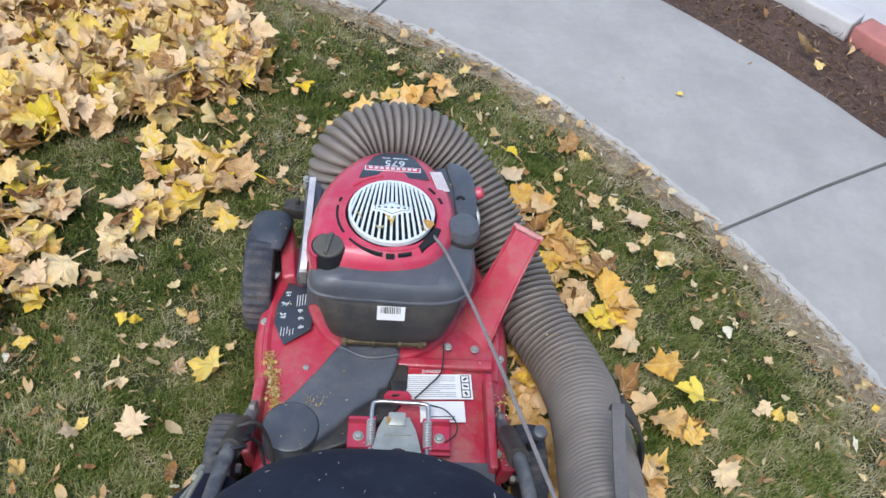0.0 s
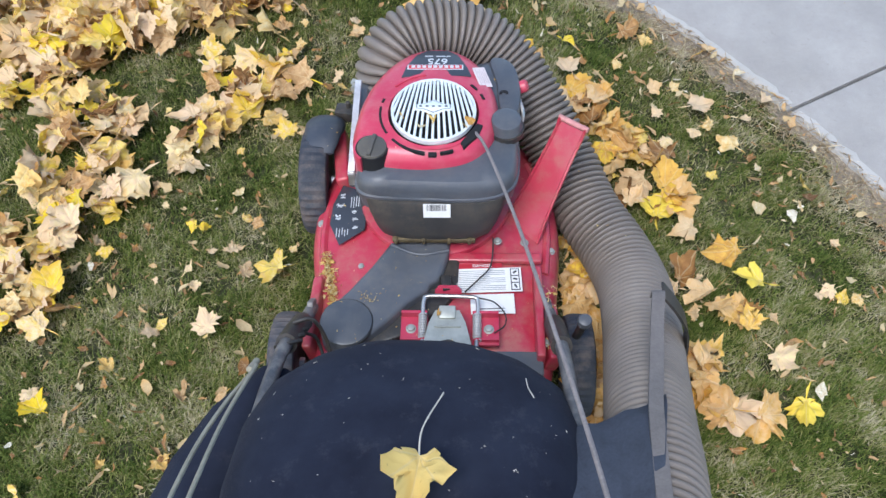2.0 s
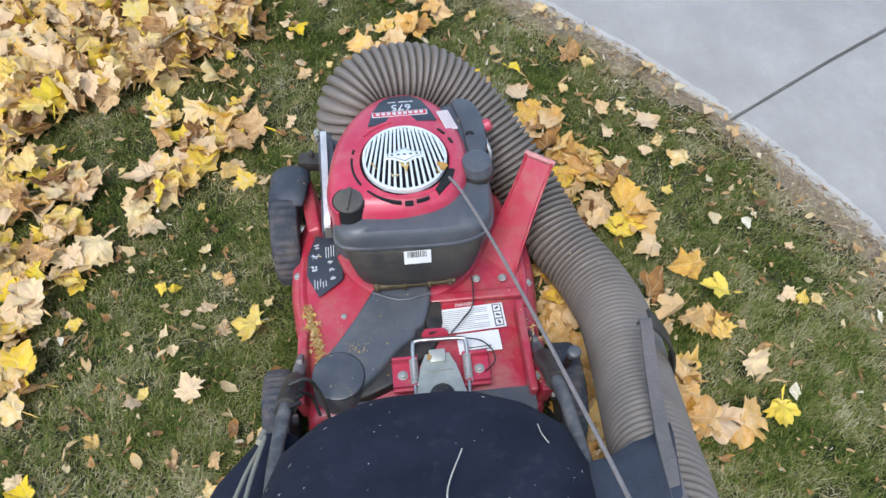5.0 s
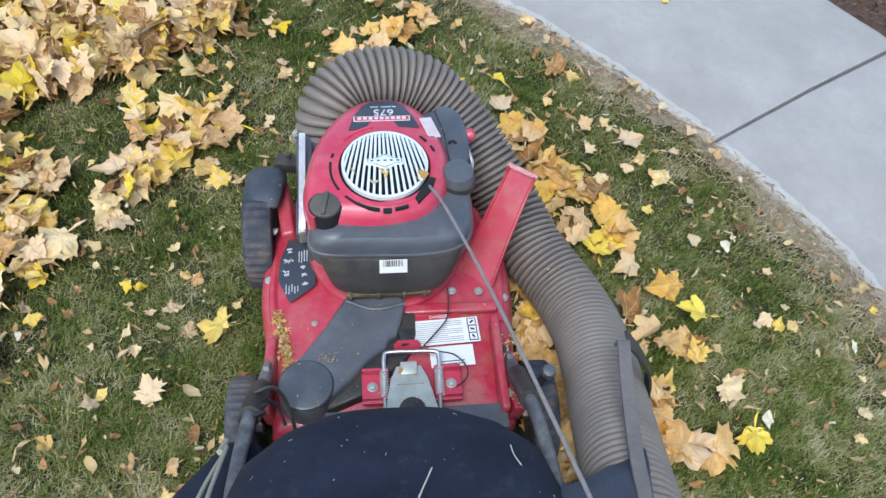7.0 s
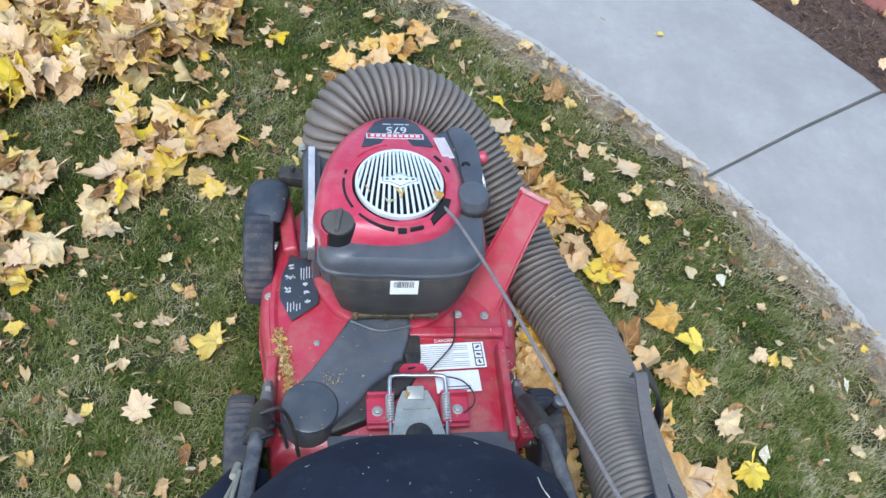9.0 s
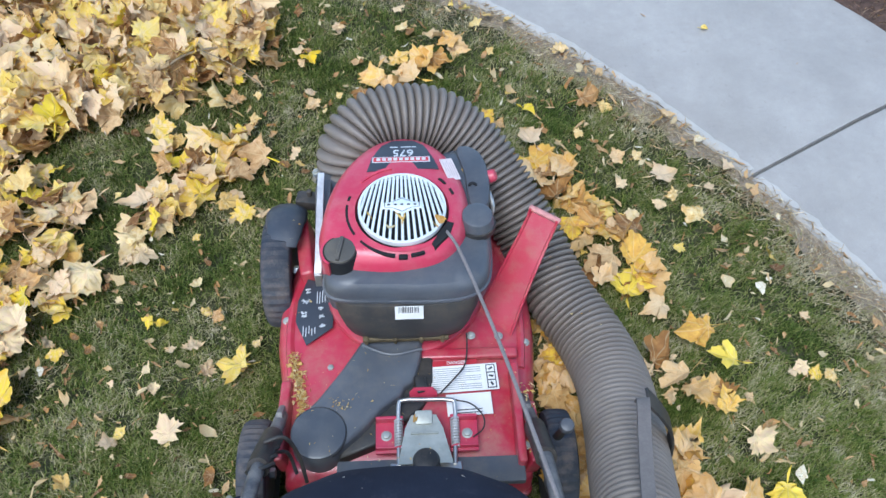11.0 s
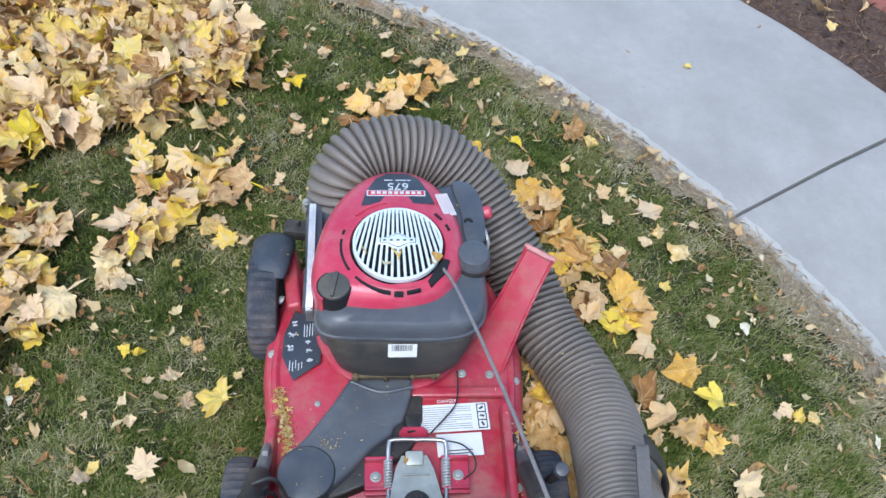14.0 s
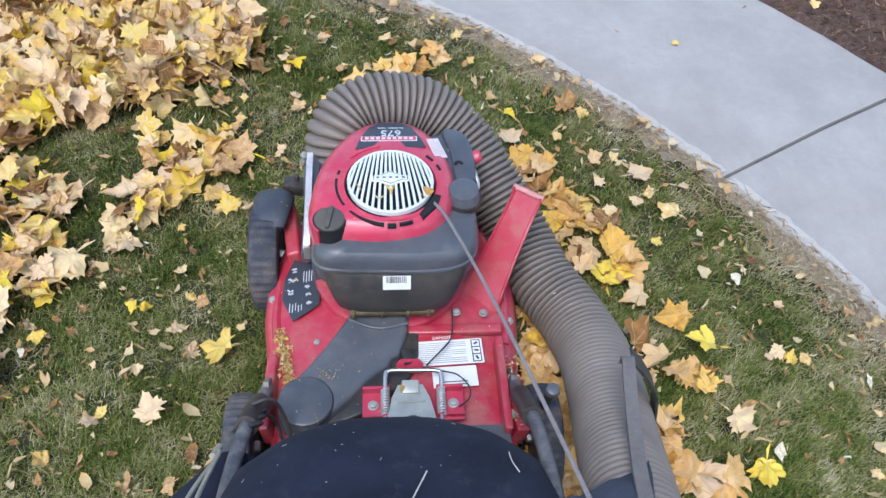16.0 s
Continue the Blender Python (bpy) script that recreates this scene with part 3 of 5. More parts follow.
        part("pictogram", bm, DECAL_WHITE, decal)
    for i in range(10):
        col = i % 5
        x = 0.006 + 0.0055 * col if i < 5 else -0.02 + 0.006 * col
        y = 0.034 if i < 5 else -0.044
        part("text_bar", block((0.0016, 0.028 if i < 5 else 0.022 - 0.002 * col, 0.0006), tilt @ pose(x, y + rnd.uniform(-0.003, 0.003), 0.0014), 0), DECAL_WHITE, decal)
    # warning labels on the rear plate
    lab = part("warning_label", block((0.142, 0.056, 0.0012), pose(0.104, -0.231, 0.1855, 0, 0, 2.5), 0.0003, 1), WHITE, deck, "white warning label with black text lines")
    base = pose(0.104, -0.231, 0.1865, 0, 0, 2.5)
    part("heading_band", block((0.1, 0.012, 0.0006), base @ pose(-0.016, 0.033, -0.001), 0), DANGER_RED, lab)
    letters("heading", "DANGER", 0.0095, base @ pose(-0.006, 0.0335, 0.0002), WHITE, lab)
    for i in range(11):
        short = 0.03 * (i % 4 == 3)
        part("text_bar", block((0.104 - short, 0.0011, 0.0006), base @ pose(-0.0135 - short / 2, 0.0215 - i * 0.0044, 0), 0), PRINT, lab)
    part("pictogram_frame", block((0.018, 0.05, 0.0006), base @ pose(0.058, 0, 0), 0), INK, lab)
    for i in range(3):
        part("pictogram", block((0.014, 0.0135, 0.0006), base @ pose(0.058, 0.0162 - 0.0162 * i, 0.0006), 0), WHITE, lab)
        part("pictogram_mark", block((0.0085, 0.004, 0.0006), base @ pose(0.058, 0.0162 - 0.0162 * i, 0.0012, 0, 0, 35 - 50 * i), 0), INK, lab)
    lab2 = part("blank_label", block((0.086, 0.045, 0.0012), pose(0.1165, -0.285, 0.1845, 0, 0, 2.5), 0.0003, 1), WHITE, deck, "small plain white label")
    for i in range(2):
        part("text_bar", block((0.05, 0.0018, 0.0006), pose(0.115, -0.296 - 0.006 * i, 0.1855, 0, 0, 2.5), 0), INK, lab2)
    return deck


def wheel(root, x, y, r, w, turn=1):
    tread = 40
    rings = []
    prof = [(0.55, -0.40), (0.78, -0.5), (0.88, -0.5), (0.955, -0.45), (0.99, -0.32), (1.0, -0.12), (1.0, 0.12), (0.99, 0.32), (0.955, 0.45), (0.88, 0.5), (0.78, 0.5), (0.55, 0.40)]
    for k in range(tread * 2):
        a = math.pi * k / tread
        lug = 1.0 if k % 2 else 0.978
        rings.append([Vector((x + t * w, y + r * (q * (lug if q > 0.95 else 1)) * math.cos(a), r + r * (q * (lug if q > 0.95 else 1)) * math.sin(a))) for q, t in prof])
    rings.append(rings[0])
    wheel_part = part("wheel", loft(rings, False, False), RUBBER, root, "black lugged rubber mower wheel", 25)
    hub = drum(r * 0.62, w * 0.8, Matrix.Translation((x - w * 0.4, y, r)) @ Matrix.Rotation(radians(90), 4, "Y"), 0.006, 28)
    part("hub", hub, GREY, wheel_part)
    part("axle_bolt", drum(0.011, w + 0.012, Matrix.Translation((x - (w + 0.012) / 2, y, r)) @ Matrix.Rotation(radians(90), 4, "Y"), 0.003, 6), STEEL, wheel_part)


def build_wheels(root):
    wheel(root, -0.264, 0.072, 0.122, 0.062)
    wheel(root, 0.232, 0.13, 0.095, 0.045)
    wheel(root, -0.284, -0.375, 0.102, 0.052)
    wheel(root, 0.282, -0.375, 0.102, 0.052)
    # moulded cover over the front left wheel and its arm
    rings = []
    for k in range(15):
        a = radians(6 + 98 * k / 14)
        swell = math.sin(math.pi * min(1, (k + 1.5) / 9) * 0.5) ** 0.5 * (1 - 0.16 * max(0, k - 12) / 2)
        c = Vector((-0.248, 0.084 + 0.116 * math.cos(a), 0.122 + 0.113 * math.sin(a)))
        out = Vector((0, math.cos(a), math.sin(a)))
        fade = 1 - 0.7 * max(0, k - 8) / 6
        rings.append([c + Vector((0.044 * swell * (0.6 + 0.4 * fade) * math.copysign(abs(math.cos(b)) ** 0.85, math.cos(b)), 0, 0)) + out * (0.024 * swell * fade * math.sin(b)) for b in (2 * math.pi * q / 16 for q in range(16))])
    part("wheel_cover", loft(rings), GUARD_BLUE, root, "charcoal plastic wheel cover", 50)
    part("wheel_arm", block((0.07, 0.035, 0.03), pose(-0.195, 0.19, 0.215, 0, 0, -8), 0.008, 2), BLACK, root)
    part("arm_pin", drum(0.006, 0.03, pose(-0.2, 0.195, 0.215), 0.002, 10), BLACK, root)
    part("height_lever", sweep(spline([(0.262, -0.34, 0.12), (0.272, -0.365, 0.21), (0.276, -0.375, 0.285)], 5), 0.008, 10), BLACK, root)
    part("lever_knob", drum(0.013, 0.022, pose(0.276, -0.376, 0.272, 8), 0.005, 16), GREY, root)


def build_engine(root):
    part("crankcase", drum(0.115, 0.13, pose(0, 0.02, 0.18), 0.01, 36), BLACK, root)
    # finned cylinder towards the front, mostly under the cowl
    part("cylinder_head", block((0.15, 0.1, 0.1), pose(0, 0.12, 0.26), 0.012, 3), BLACK, root)
    # red blower cowl: a wide egg-shaped bell
    plan = spline([(0.0, -0.113, 0), (0.068, -0.096, 0), (0.112, -0.05, 0), (0.126, 0.015, 0), (0.118, 0.085, 0), (0.09, 0.158, 0), (0.05, 0.199, 0), (0.004, 0.212, 0),
                   (-0.05, 0.197, 0), (-0.097, 0.15, 0), (-0.133, 0.08, 0), (-0.15, 0.005, 0), (-0.152, -0.055, 0), (-0.12, -0.098, 0), (-0.06, -0.112, 0)], 6, True)
    mid = Vector((-0.004, 0.02, 0))

    def ringed(s, z, dz=0.0):
        return [mid + (p - mid) * s + Vector((0, 0, z + dz * max(0, p.y - 0.02) / 0.18)) for p in plan]

    rings = [ringed(1.03, 0.30), ringed(1.025, 0.345), ringed(1.012, 0.378, -0.01), ringed(0.985, 0.395, -0.012), ringed(0.94, 0.408, -0.014), ringed(0.87, 0.4165, -0.016), ringed(0.78, 0.4195, -0.014)]
    seat = [Vector((0.094 * math.cos(a), 0.094 * math.sin(a), 0.4205)) for a in (math.atan2((p - Vector()).y, (p - Vector()).x) for p in plan)]
    cowl = part("engine_cowl", loft(rings + [seat, [Vector((v.x * 0.93, v.y * 0.93, 0.4215)) for v in seat], [Vector((v.x * 0.9, v.y * 0.9, 0.405)) for v in seat]], True, False), RED, root, "glossy red engine cowl with faint dust", 30)
    # disc below the screen; the shade between the slats is its colour
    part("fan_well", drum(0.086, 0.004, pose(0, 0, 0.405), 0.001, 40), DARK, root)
    # starter screen
    screen = part("starter_screen", ring_arc(0.077, 0.0815, 0, 360, 0.418, 0.4285, seg=64), SCREEN, root, "pale silver slotted starter screen", 30)
    part("screen_rim", ring_arc(0.0765, 0.0795, 0, 360, 0.4275, 0.4295, seg=64), SCREEN, screen)
    n = 17
    for i in range(n):
        x = (i - (n - 1) / 2) * 0.0094
        bm = bmesh.new()
        span = [y for y in (0.0785 * (k / 24 - 1) for k in range(49)) if math.hypot(x * (1 - 3.4 * y), y) <= 0.0788]
        rows = []
        for y in (span[0] + (span[-1] - span[0]) * k / 8 for k in range(9)):
            xx = x * (1 - 3.4 * y)
            z = 0.4275 + 0.0055 * (1 - (xx * xx + y * y) / 0.0785 ** 2)
            w = 0.0024
            rows.append([Vector((xx - w, y, z - 0.004)), Vector((xx - w, y, z - 0.0004)), Vector((xx - w * 0.6, y, z)), Vector((xx + w * 0.6, y, z)), Vector((xx + w, y, z - 0.0004)), Vector((xx + w, y, z - 0.004))])
        part("slat", loft(rows, bm=bm), SCREEN, screen)
    diamond = [(-0.036, -0.006), (-0.021, -0.0075), (0.0, -0.019), (0.021, -0.0075), (0.036, -0.006), (0.036, 0.006), (0.021, 0.0075), (0.0, 0.019), (-0.021, 0.0075), (-0.036, 0.006)]
    emblem = part("emblem", slab_poly(diamond, 0.4315, 0.436, 0.001), SCREEN, screen, "raised silver lozenge emblem")
    part("emblem_line", slab_poly([(x * 0.9, y * 0.86) for x, y in diamond], 0.434, 0.4363, 0.0002), GREY, emblem)
    part("emblem_face", slab_poly([(x * 0.86, y * 0.76) for x, y in diamond], 0.434, 0.4367, 0.0002), SCREEN, emblem)
    for i in range(5):
        part("emblem_mark", block((0.0055, 0.0035, 0.0006), pose(-0.024 + 0.012 * i, 0, 0.4369), 0), GREY, emblem)
    # cooling slots in the cowl; near-black bars paint the shade inside them
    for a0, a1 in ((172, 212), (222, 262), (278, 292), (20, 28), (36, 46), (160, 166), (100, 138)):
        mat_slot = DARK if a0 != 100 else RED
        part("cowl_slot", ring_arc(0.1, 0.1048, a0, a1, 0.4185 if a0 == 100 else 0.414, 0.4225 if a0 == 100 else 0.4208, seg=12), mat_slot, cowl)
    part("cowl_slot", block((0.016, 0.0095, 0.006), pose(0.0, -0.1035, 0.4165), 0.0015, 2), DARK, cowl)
    # solid plate, coloured near-black for the shade inside the rope opening
    part("rope_slot", slab_poly([(0.058, -0.088), (0.085, -0.06), (0.094, -0.034), (0.083, -0.03), (0.066, -0.055), (0.052, -0.078)], 0.41, 0.4222, 0.001), DARK, cowl, "starter-rope opening, its shade painted as a near-black plate")
    # name plate at the front of the cowl: its lettering faces forward
    slope = Matrix.Translation((0.0, 0.142, 0.4095)) @ Matrix.Rotation(radians(-10), 4, "X")
    plate = part("name_plate", slab_poly([(-0.066, -0.046), (0.072, -0.041), (0.064, -0.012), (0.046, 0.03), (0.024, 0.047), (-0.016, 0.047), (-0.038, 0.032), (-0.057, -0.006)], -0.004, 0.0012, 0.0006, slope), DECAL, cowl, "charcoal name plate with a white-framed red bar")
    part("name_frame", block((0.112, 0.0165, 0.0016), slope @ pose(0.0, -0.013, 0.001), 0.0004, 1), DECAL_WHITE, plate)
    part("name_bar", block((0.107, 0.0125, 0.0016), slope @ pose(0.0, -0.013, 0.0016), 0.0004, 1), DECAL_RED, plate)
    for i in range(9):
        part("name_mark", block((0.0075, 0.0075, 0.0006), slope @ pose(-0.044 + 0.011 * i, -0.013, 0.0026), 0), DECAL_WHITE, plate)
    letters("rating", "675", 0.028, slope @ pose(0.004, 0.008, 0.0016, 0, 0, 180), DECAL_WHITE, plate)
    for x, w in ((-0.014, 0.016), (0.01, 0.02), (0.026, 0.008)):
        part("rating_bar", block((w, 0.0022, 0.0006), slope @ pose(x, 0.026, 0.0014), 0), DECAL_WHITE, plate)
    tag = Matrix.Translation((0.094, 0.103, 0.4115)) @ Matrix.Rotation(radians(17), 4, "Y") @ Matrix.Rotation(radians(20), 4, "Z")
    sticker = part("cowl_sticker", block((0.027, 0.052, 0.0012), tag, 0.0003, 1), STICKER, cowl, "small faded white printed sticker")
    for i in range(5):
        part("text_bar", block((0.0011, 0.04 - 0.008 * (i % 2), 0.0006), tag @ pose(-0.009 + 0.0045 * i, 0, 0.0008), 0), FAINT, sticker)
    # oil filler cap
    cap = part("filler_cap", drum(0.0285, 0.024, pose(-0.113, -0.086, 0.3975), 0.004, 32), CAP, root, "ribbed black filler cap")
    part("grip", block((0.052, 0.008, 0.01), pose(-0.113, -0.086, 0.4225, 0, 0, 80), 0.0025, 2), CAP, cap)
    part("cap_bezel", ring_arc(0.0286, 0.0308, 0, 360, 0.37, 0.4172, (-0.113, -0.086), 40), DARK, cap)
    part("cap_collar", ring_arc(0.0307, 0.0348, 35, 235, 0.35, 0.4165, (-0.113, -0.086), 30), RED, cowl)


def build_tank(root):
    # charcoal fuel tank across the back of the engine, wrapping its right flank
    def band(z, grow, sag=0.0):
        pts = [(-0.135, -0.055), (-0.147, -0.088), (-0.145, -0.126), (-0.116, -0.146), (-0.03, -0.151 - sag), (0.05, -0.154 - sag), (0.115, -0.147), (0.152, -0.122), (0.165, -0.075), (0.165, 0.0), (0.158, 0.07), (0.152, 0.15),
               (0.135, 0.19), (0.1, 0.192), (0.07, 0.16), (0.06, 0.0), (0.0, -0.03), (-0.08, -0.045)]
        c = Vector((0.02, -0.05, 0))
        return [c + (Vector((*p, 0)) - c) * grow + Vector((0, 0, z)) for p in pts]

    def smooth(ring):
        return spline(ring, 4, True)

    rings = [smooth(band(z, g)) for z, g in ((0.30, 0.97), (0.336, 0.99), (0.339, 1.012), (0.345, 1.012), (0.348, 0.99), (0.362, 0.985), (0.375, 0.95), (0.383, 0.88), (0.386, 0.7))]
    tank = part("fuel_tank", loft(rings), GREY, root, "charcoal plastic fuel tank with a seam", 35)
    # lower air-filter housing under the tank
    def tub(z, wx, y0, y1):
        return spline([(wx * math.copysign(abs(math.cos(a)) ** 0.62, math.cos(a)) * (0.8 if math.sin(a) > 0 else 1) + 0.004, (y0 + y1) / 2 + (y1 - y0) / 2 * math.copysign(abs(math.sin(a)) ** 0.6, math.sin(a)), z) for a in (2 * math.pi * k / 16 for k in range(16))], 3, True)

    rings = [tub(0.225, 0.108, -0.164, -0.05), tub(0.235, 0.115, -0.169, -0.05), tub(0.262, 0.124, -0.172, -0.05), tub(0.30, 0.134, -0.17, -0.05), tub(0.337, 0.143, -0.158, -0.04)]
    housing = part("filter_housing", loft(rings), HOUSING, root, "grimy black air-filter housing", 50)
    part("oily_ledge", block((0.165, 0.016, 0.014), pose(0.0, -0.162, 0.231, 8), 0.004, 2), BRASS_DIRT, housing, "oily dust-caked ledge")
    for x in (-0.075, -0.02, 0.03, 0.07):
        part("ledge_clip", block((0.008, 0.012, 0.016), pose(x, -0.168, 0.233), 0.002, 1), BRASS_DIRT, housing)
    face = Matrix.Translation((0.008, -0.165, 0.326)) @ Matrix.Rotation(radians(72), 4, "X")
    lab = part("bar_code_label", block((0.052, 0.031, 0.0012), face, 0.0003, 1), WHITE, housing, "white bar-code label")
    rnd = random.Random(2)
    x = -0.019
    while x < 0.019:
        w = rnd.choice((0.0008, 0.0012, 0.002))
        part("bar", block((w, 0.0145, 0.0006), face @ pose(x, 0.0075, 0.0008), 0), INK, lab)
        x += w + rnd.choice((0.001, 0.0016))
    # fuel cap, right flank details, primer
    cap = part("fuel_cap", drum(0.033, 0.034, pose(0.139, -0.012, 0.383), 0.007, 32, 0.03), GREY, root, "round charcoal fuel cap")
    part("cap_skirt", ring_arc(0.032, 0.0355, 0, 360, 0.38, 0.394, (0.139, -0.012), 24), BLACK, cap)
    part("flank_cover", slab_poly(spline([(0.13, 0.03, 0), (0.162, 0.028, 0), (0.172, 0.09, 0), (0.163, 0.155, 0), (0.138, 0.182, 0), (0.11, 0.176, 0), (0.122, 0.11, 0)], 4, True), 0.35, 0.392, 0.009), GREY, root)
    part("cover_notch", ring_arc(0.004, 0.009, 0, 180, 0.393, 0.3955, (0.137, 0.075), 10), DARK, root)
    part("primer_bulb", drum(0.013, 0.024, Matrix.Translation((0.165, 0.112, 0.372)) @ Matrix.Rotation(radians(65), 4, "Y"), 0.007, 20), RED, root, "small red primer bulb")
    part("fuel_line", sweep(spline([(0.168, 0.075, 0.38), (0.176, 0.05, 0.365), (0.172, 0.035, 0.34)], 5), 0.004, 8), STEEL, root)
    return tank


def build_left_side(root):
    # grey leaf duct on the left and the pale metal strip along it
    duct = part("leaf_duct", slab_poly([(-0.172, 0.0), (-0.12, 0.0), (-0.065, 0.13), (-0.06, 0.225), (-0.165, 0.225), (-0.178, 0.15)], 0.17, 0.315, 0.01), GREY, root, "charcoal leaf duct feeding the hose")
    strip = spline([(-0.16, 0.14, 0.365), (-0.16, 0.05, 0.358), (-0.16, -0.05, 0.345), (-0.161, -0.085, 0.335)], 4)
    rings = [[p + Vector((dx, 0, dz)) for dx, dz in ((-0.0062, -0.006), (0.0062, -0.006), (0.0062, 0.002), (-0.0062, 0.002))] for p in strip]
    st = part("metal_strip", loft(rings), WHITE_METAL, root, "pale metal strip beside the engine")
    part("strip_foot", block((0.013, 0.005, 0.03), pose(-0.16, -0.086, 0.325, -20), 0.001, 1), STEEL, st)
    part("strip_bracket", block((0.02, 0.1, 0.03), pose(-0.172, 0.03, 0.225), 0.006, 2), GREY, st)
    part("duct_wall", block((0.016, 0.2, 0.17), pose(-0.15, 0.045, 0.255), 0.005, 2), GREY, st)
    part("front_bracket", block((0.03, 0.15, 0.06), pose(-0.207, 0.085, 0.172, 0, -10, 8), 0.008, 3), RED_DUSTY, root)
    hexbolt(duct, -0.178, 0.19, 0.31, 0.006)


def build_belt_cover(root):
    edge_l = [(-0.088, -0.155), (-0.125, -0.215), (-0.165, -0.27), (-0.2, -0.31)]
    arc = [(-0.163 + 0.052 * math.cos(radians(a)), -0.345 + 0.052 * math.sin(radians(a))) for a in range(140, 331, 14)]
    edge_r = [(-0.085, -0.345), (-0.045, -0.3), (-0.01, -0.275), (-0.004, -0.258), (0.012, -0.25), (0.03, -0.19), (0.034, -0.15)]
    cover = part("belt_cover", slab_poly(edge_l + arc + edge_r, 0.15, 0.213, 0.009, taper=0.002), COVER, root, "dusty charcoal plastic belt cover", 50)
    part("cover_boss", drum(0.0505, 0.012, pose(-0.162, -0.345, 0.206), 0.005, 44), GREY, cover)
    part("boss_groove", ring_arc(0.0505, 0.0518, -60, 150, 0.208, 0.2135, (-0.162, -0.345), 24), BLACK, cover)
    # added black slab: shade on the cover's right wall, put into colour
    shade_plan = [(-0.125, -0.385), (-0.055, -0.36), (-0.008, -0.32), (0.024, -0.294), (0.04, -0.27), (0.05, -0.235), (0.052, -0.16), (0.0, -0.16), (-0.06, -0.25), (-0.12, -0.33)]
    part("cover_skirt", slab_poly(shade_plan, 0.15, 0.19, 0.006), BLACK, cover, "black slab painting the shaded side wall of the belt cover", 50)
    part("cover_catch", block((0.02, 0.034, 0.02), pose(0.026, -0.252, 0.203, 0, 0, 8), 0.004, 2), BLACK, cover)
    lip = spline([(-0.085, -0.168, 0.214), (-0.03, -0.19, 0.214), (0.03, -0.18, 0.214)], 6)
    part("cover_lip", sweep(lip, 0.004, 8), GREY, cover)


def build_latch(root):
    latch = part("latch_plate", slab_poly([(0.012, -0.325), (0.046, -0.325), (0.055, -0.345), (0.068, -0.4), (-0.008, -0.4), (0.003, -0.345)], 0.182, 0.213, 0.005, taper=0.004), LATCH, root, "worn galvanised latch plate")
    part("latch_tip", block((0.032, 0.026, 0.016), pose(0.029, -0.322, 0.213, 12), 0.004, 2), LATCH, latch)
    part("latch_crease", block((0.05, 0.004, 0.004), pose(0.03, -0.352, 0.2145), 0.001, 1), LATCH, latch)
    part("foot_plate", block((0.13, 0.028, 0.006), pose(0.031, -0.412, 0.19), 0.002, 1), STEEL, latch)
    part("rubber_knob", drum(0.025, 0.03, pose(0.031, -0.404, 0.195), 0.013, 24), BLACK, root, "black rubber knob")
    part("rear_flap", block((0.34, 0.05, 0.02), pose(0.04, -0.413, 0.178), 0.006, 2), COVER, root, "dusty grey plastic rear flap")
    # wire bail with its two springs
    wire = spline([(-0.018, -0.405, 0.197), (-0.0175, -0.34, 0.205), (-0.0165, -0.297, 0.214), (-0.008, -0.287, 0.216), (0.035, -0.287, 0.216), (0.078, -0.289, 0.216), (0.087, -0.298, 0.214), (0.086, -0.34, 0.205), (0.083, -0.405, 0.197)], 5)
    bail = part("wire_bail", sweep(wire, 0.0042, 10), STEEL, root, "bent steel wire bail")
    for x0 in (-0.0175, 0.0855):
        coil = [Vector((x0 + 0.0072 * math.cos(k * 0.75), -0.322 - k * 0.00062, 0.2065 - k * 0.00006 + 0.0072 * math.sin(k * 0.75))) for k in range(86)]
        part("spring", sweep(coil, 0.0019, 5), WHITE_METAL, bail)
    for sgn, x0 in ((-1, -0.034), (1, 0.102)):
        br = part("latch_bracket", block((0.052, 0.066, 0.008), pose(x0, -0.347, 0.19), 0.003, 2), RED, root)
        part("bracket_flange", block((0.05, 0.006, 0.03), pose(x0, -0.318, 0.196), 0.002, 2), RED, br)
        part("bracket_flange", block((0.05, 0.005, 0.018), pose(x0, -0.372, 0.196), 0.002, 2), RED, br)
        hexbolt(br, x0 + sgn * 0.006, -0.347, 0.194, 0.0075)
    tab = [(0.004, 0), (0.056, 0), (0.056, 0.022), (0.048, 0.032), (0.012, 0.032), (0.004, 0.022)]
    part("latch_tab", slab_poly(tab, 0, 0.005, 0.001, pose(0, -0.272, 0.184, 70)), RED, root)
    wire2 = spline([(0.062, -0.268, 0.2), (0.09, -0.24, 0.205), (0.112, -0.21, 0.202), (0.118, -0.17, 0.206), (0.118, -0.145, 0.21)], 6)
    part("ground_wire", sweep(wire2, 0.0017, 6), BLACK, root)
    wire3 = spline([(0.088, -0.29, 0.216), (0.118, -0.297, 0.212), (0.139, -0.318, 0.204), (0.138, -0.34, 0.198), (0.118, -0.356, 0.197)], 6)
    part("thin_wire", sweep(wire3, 0.0015, 6), BLACK, root)


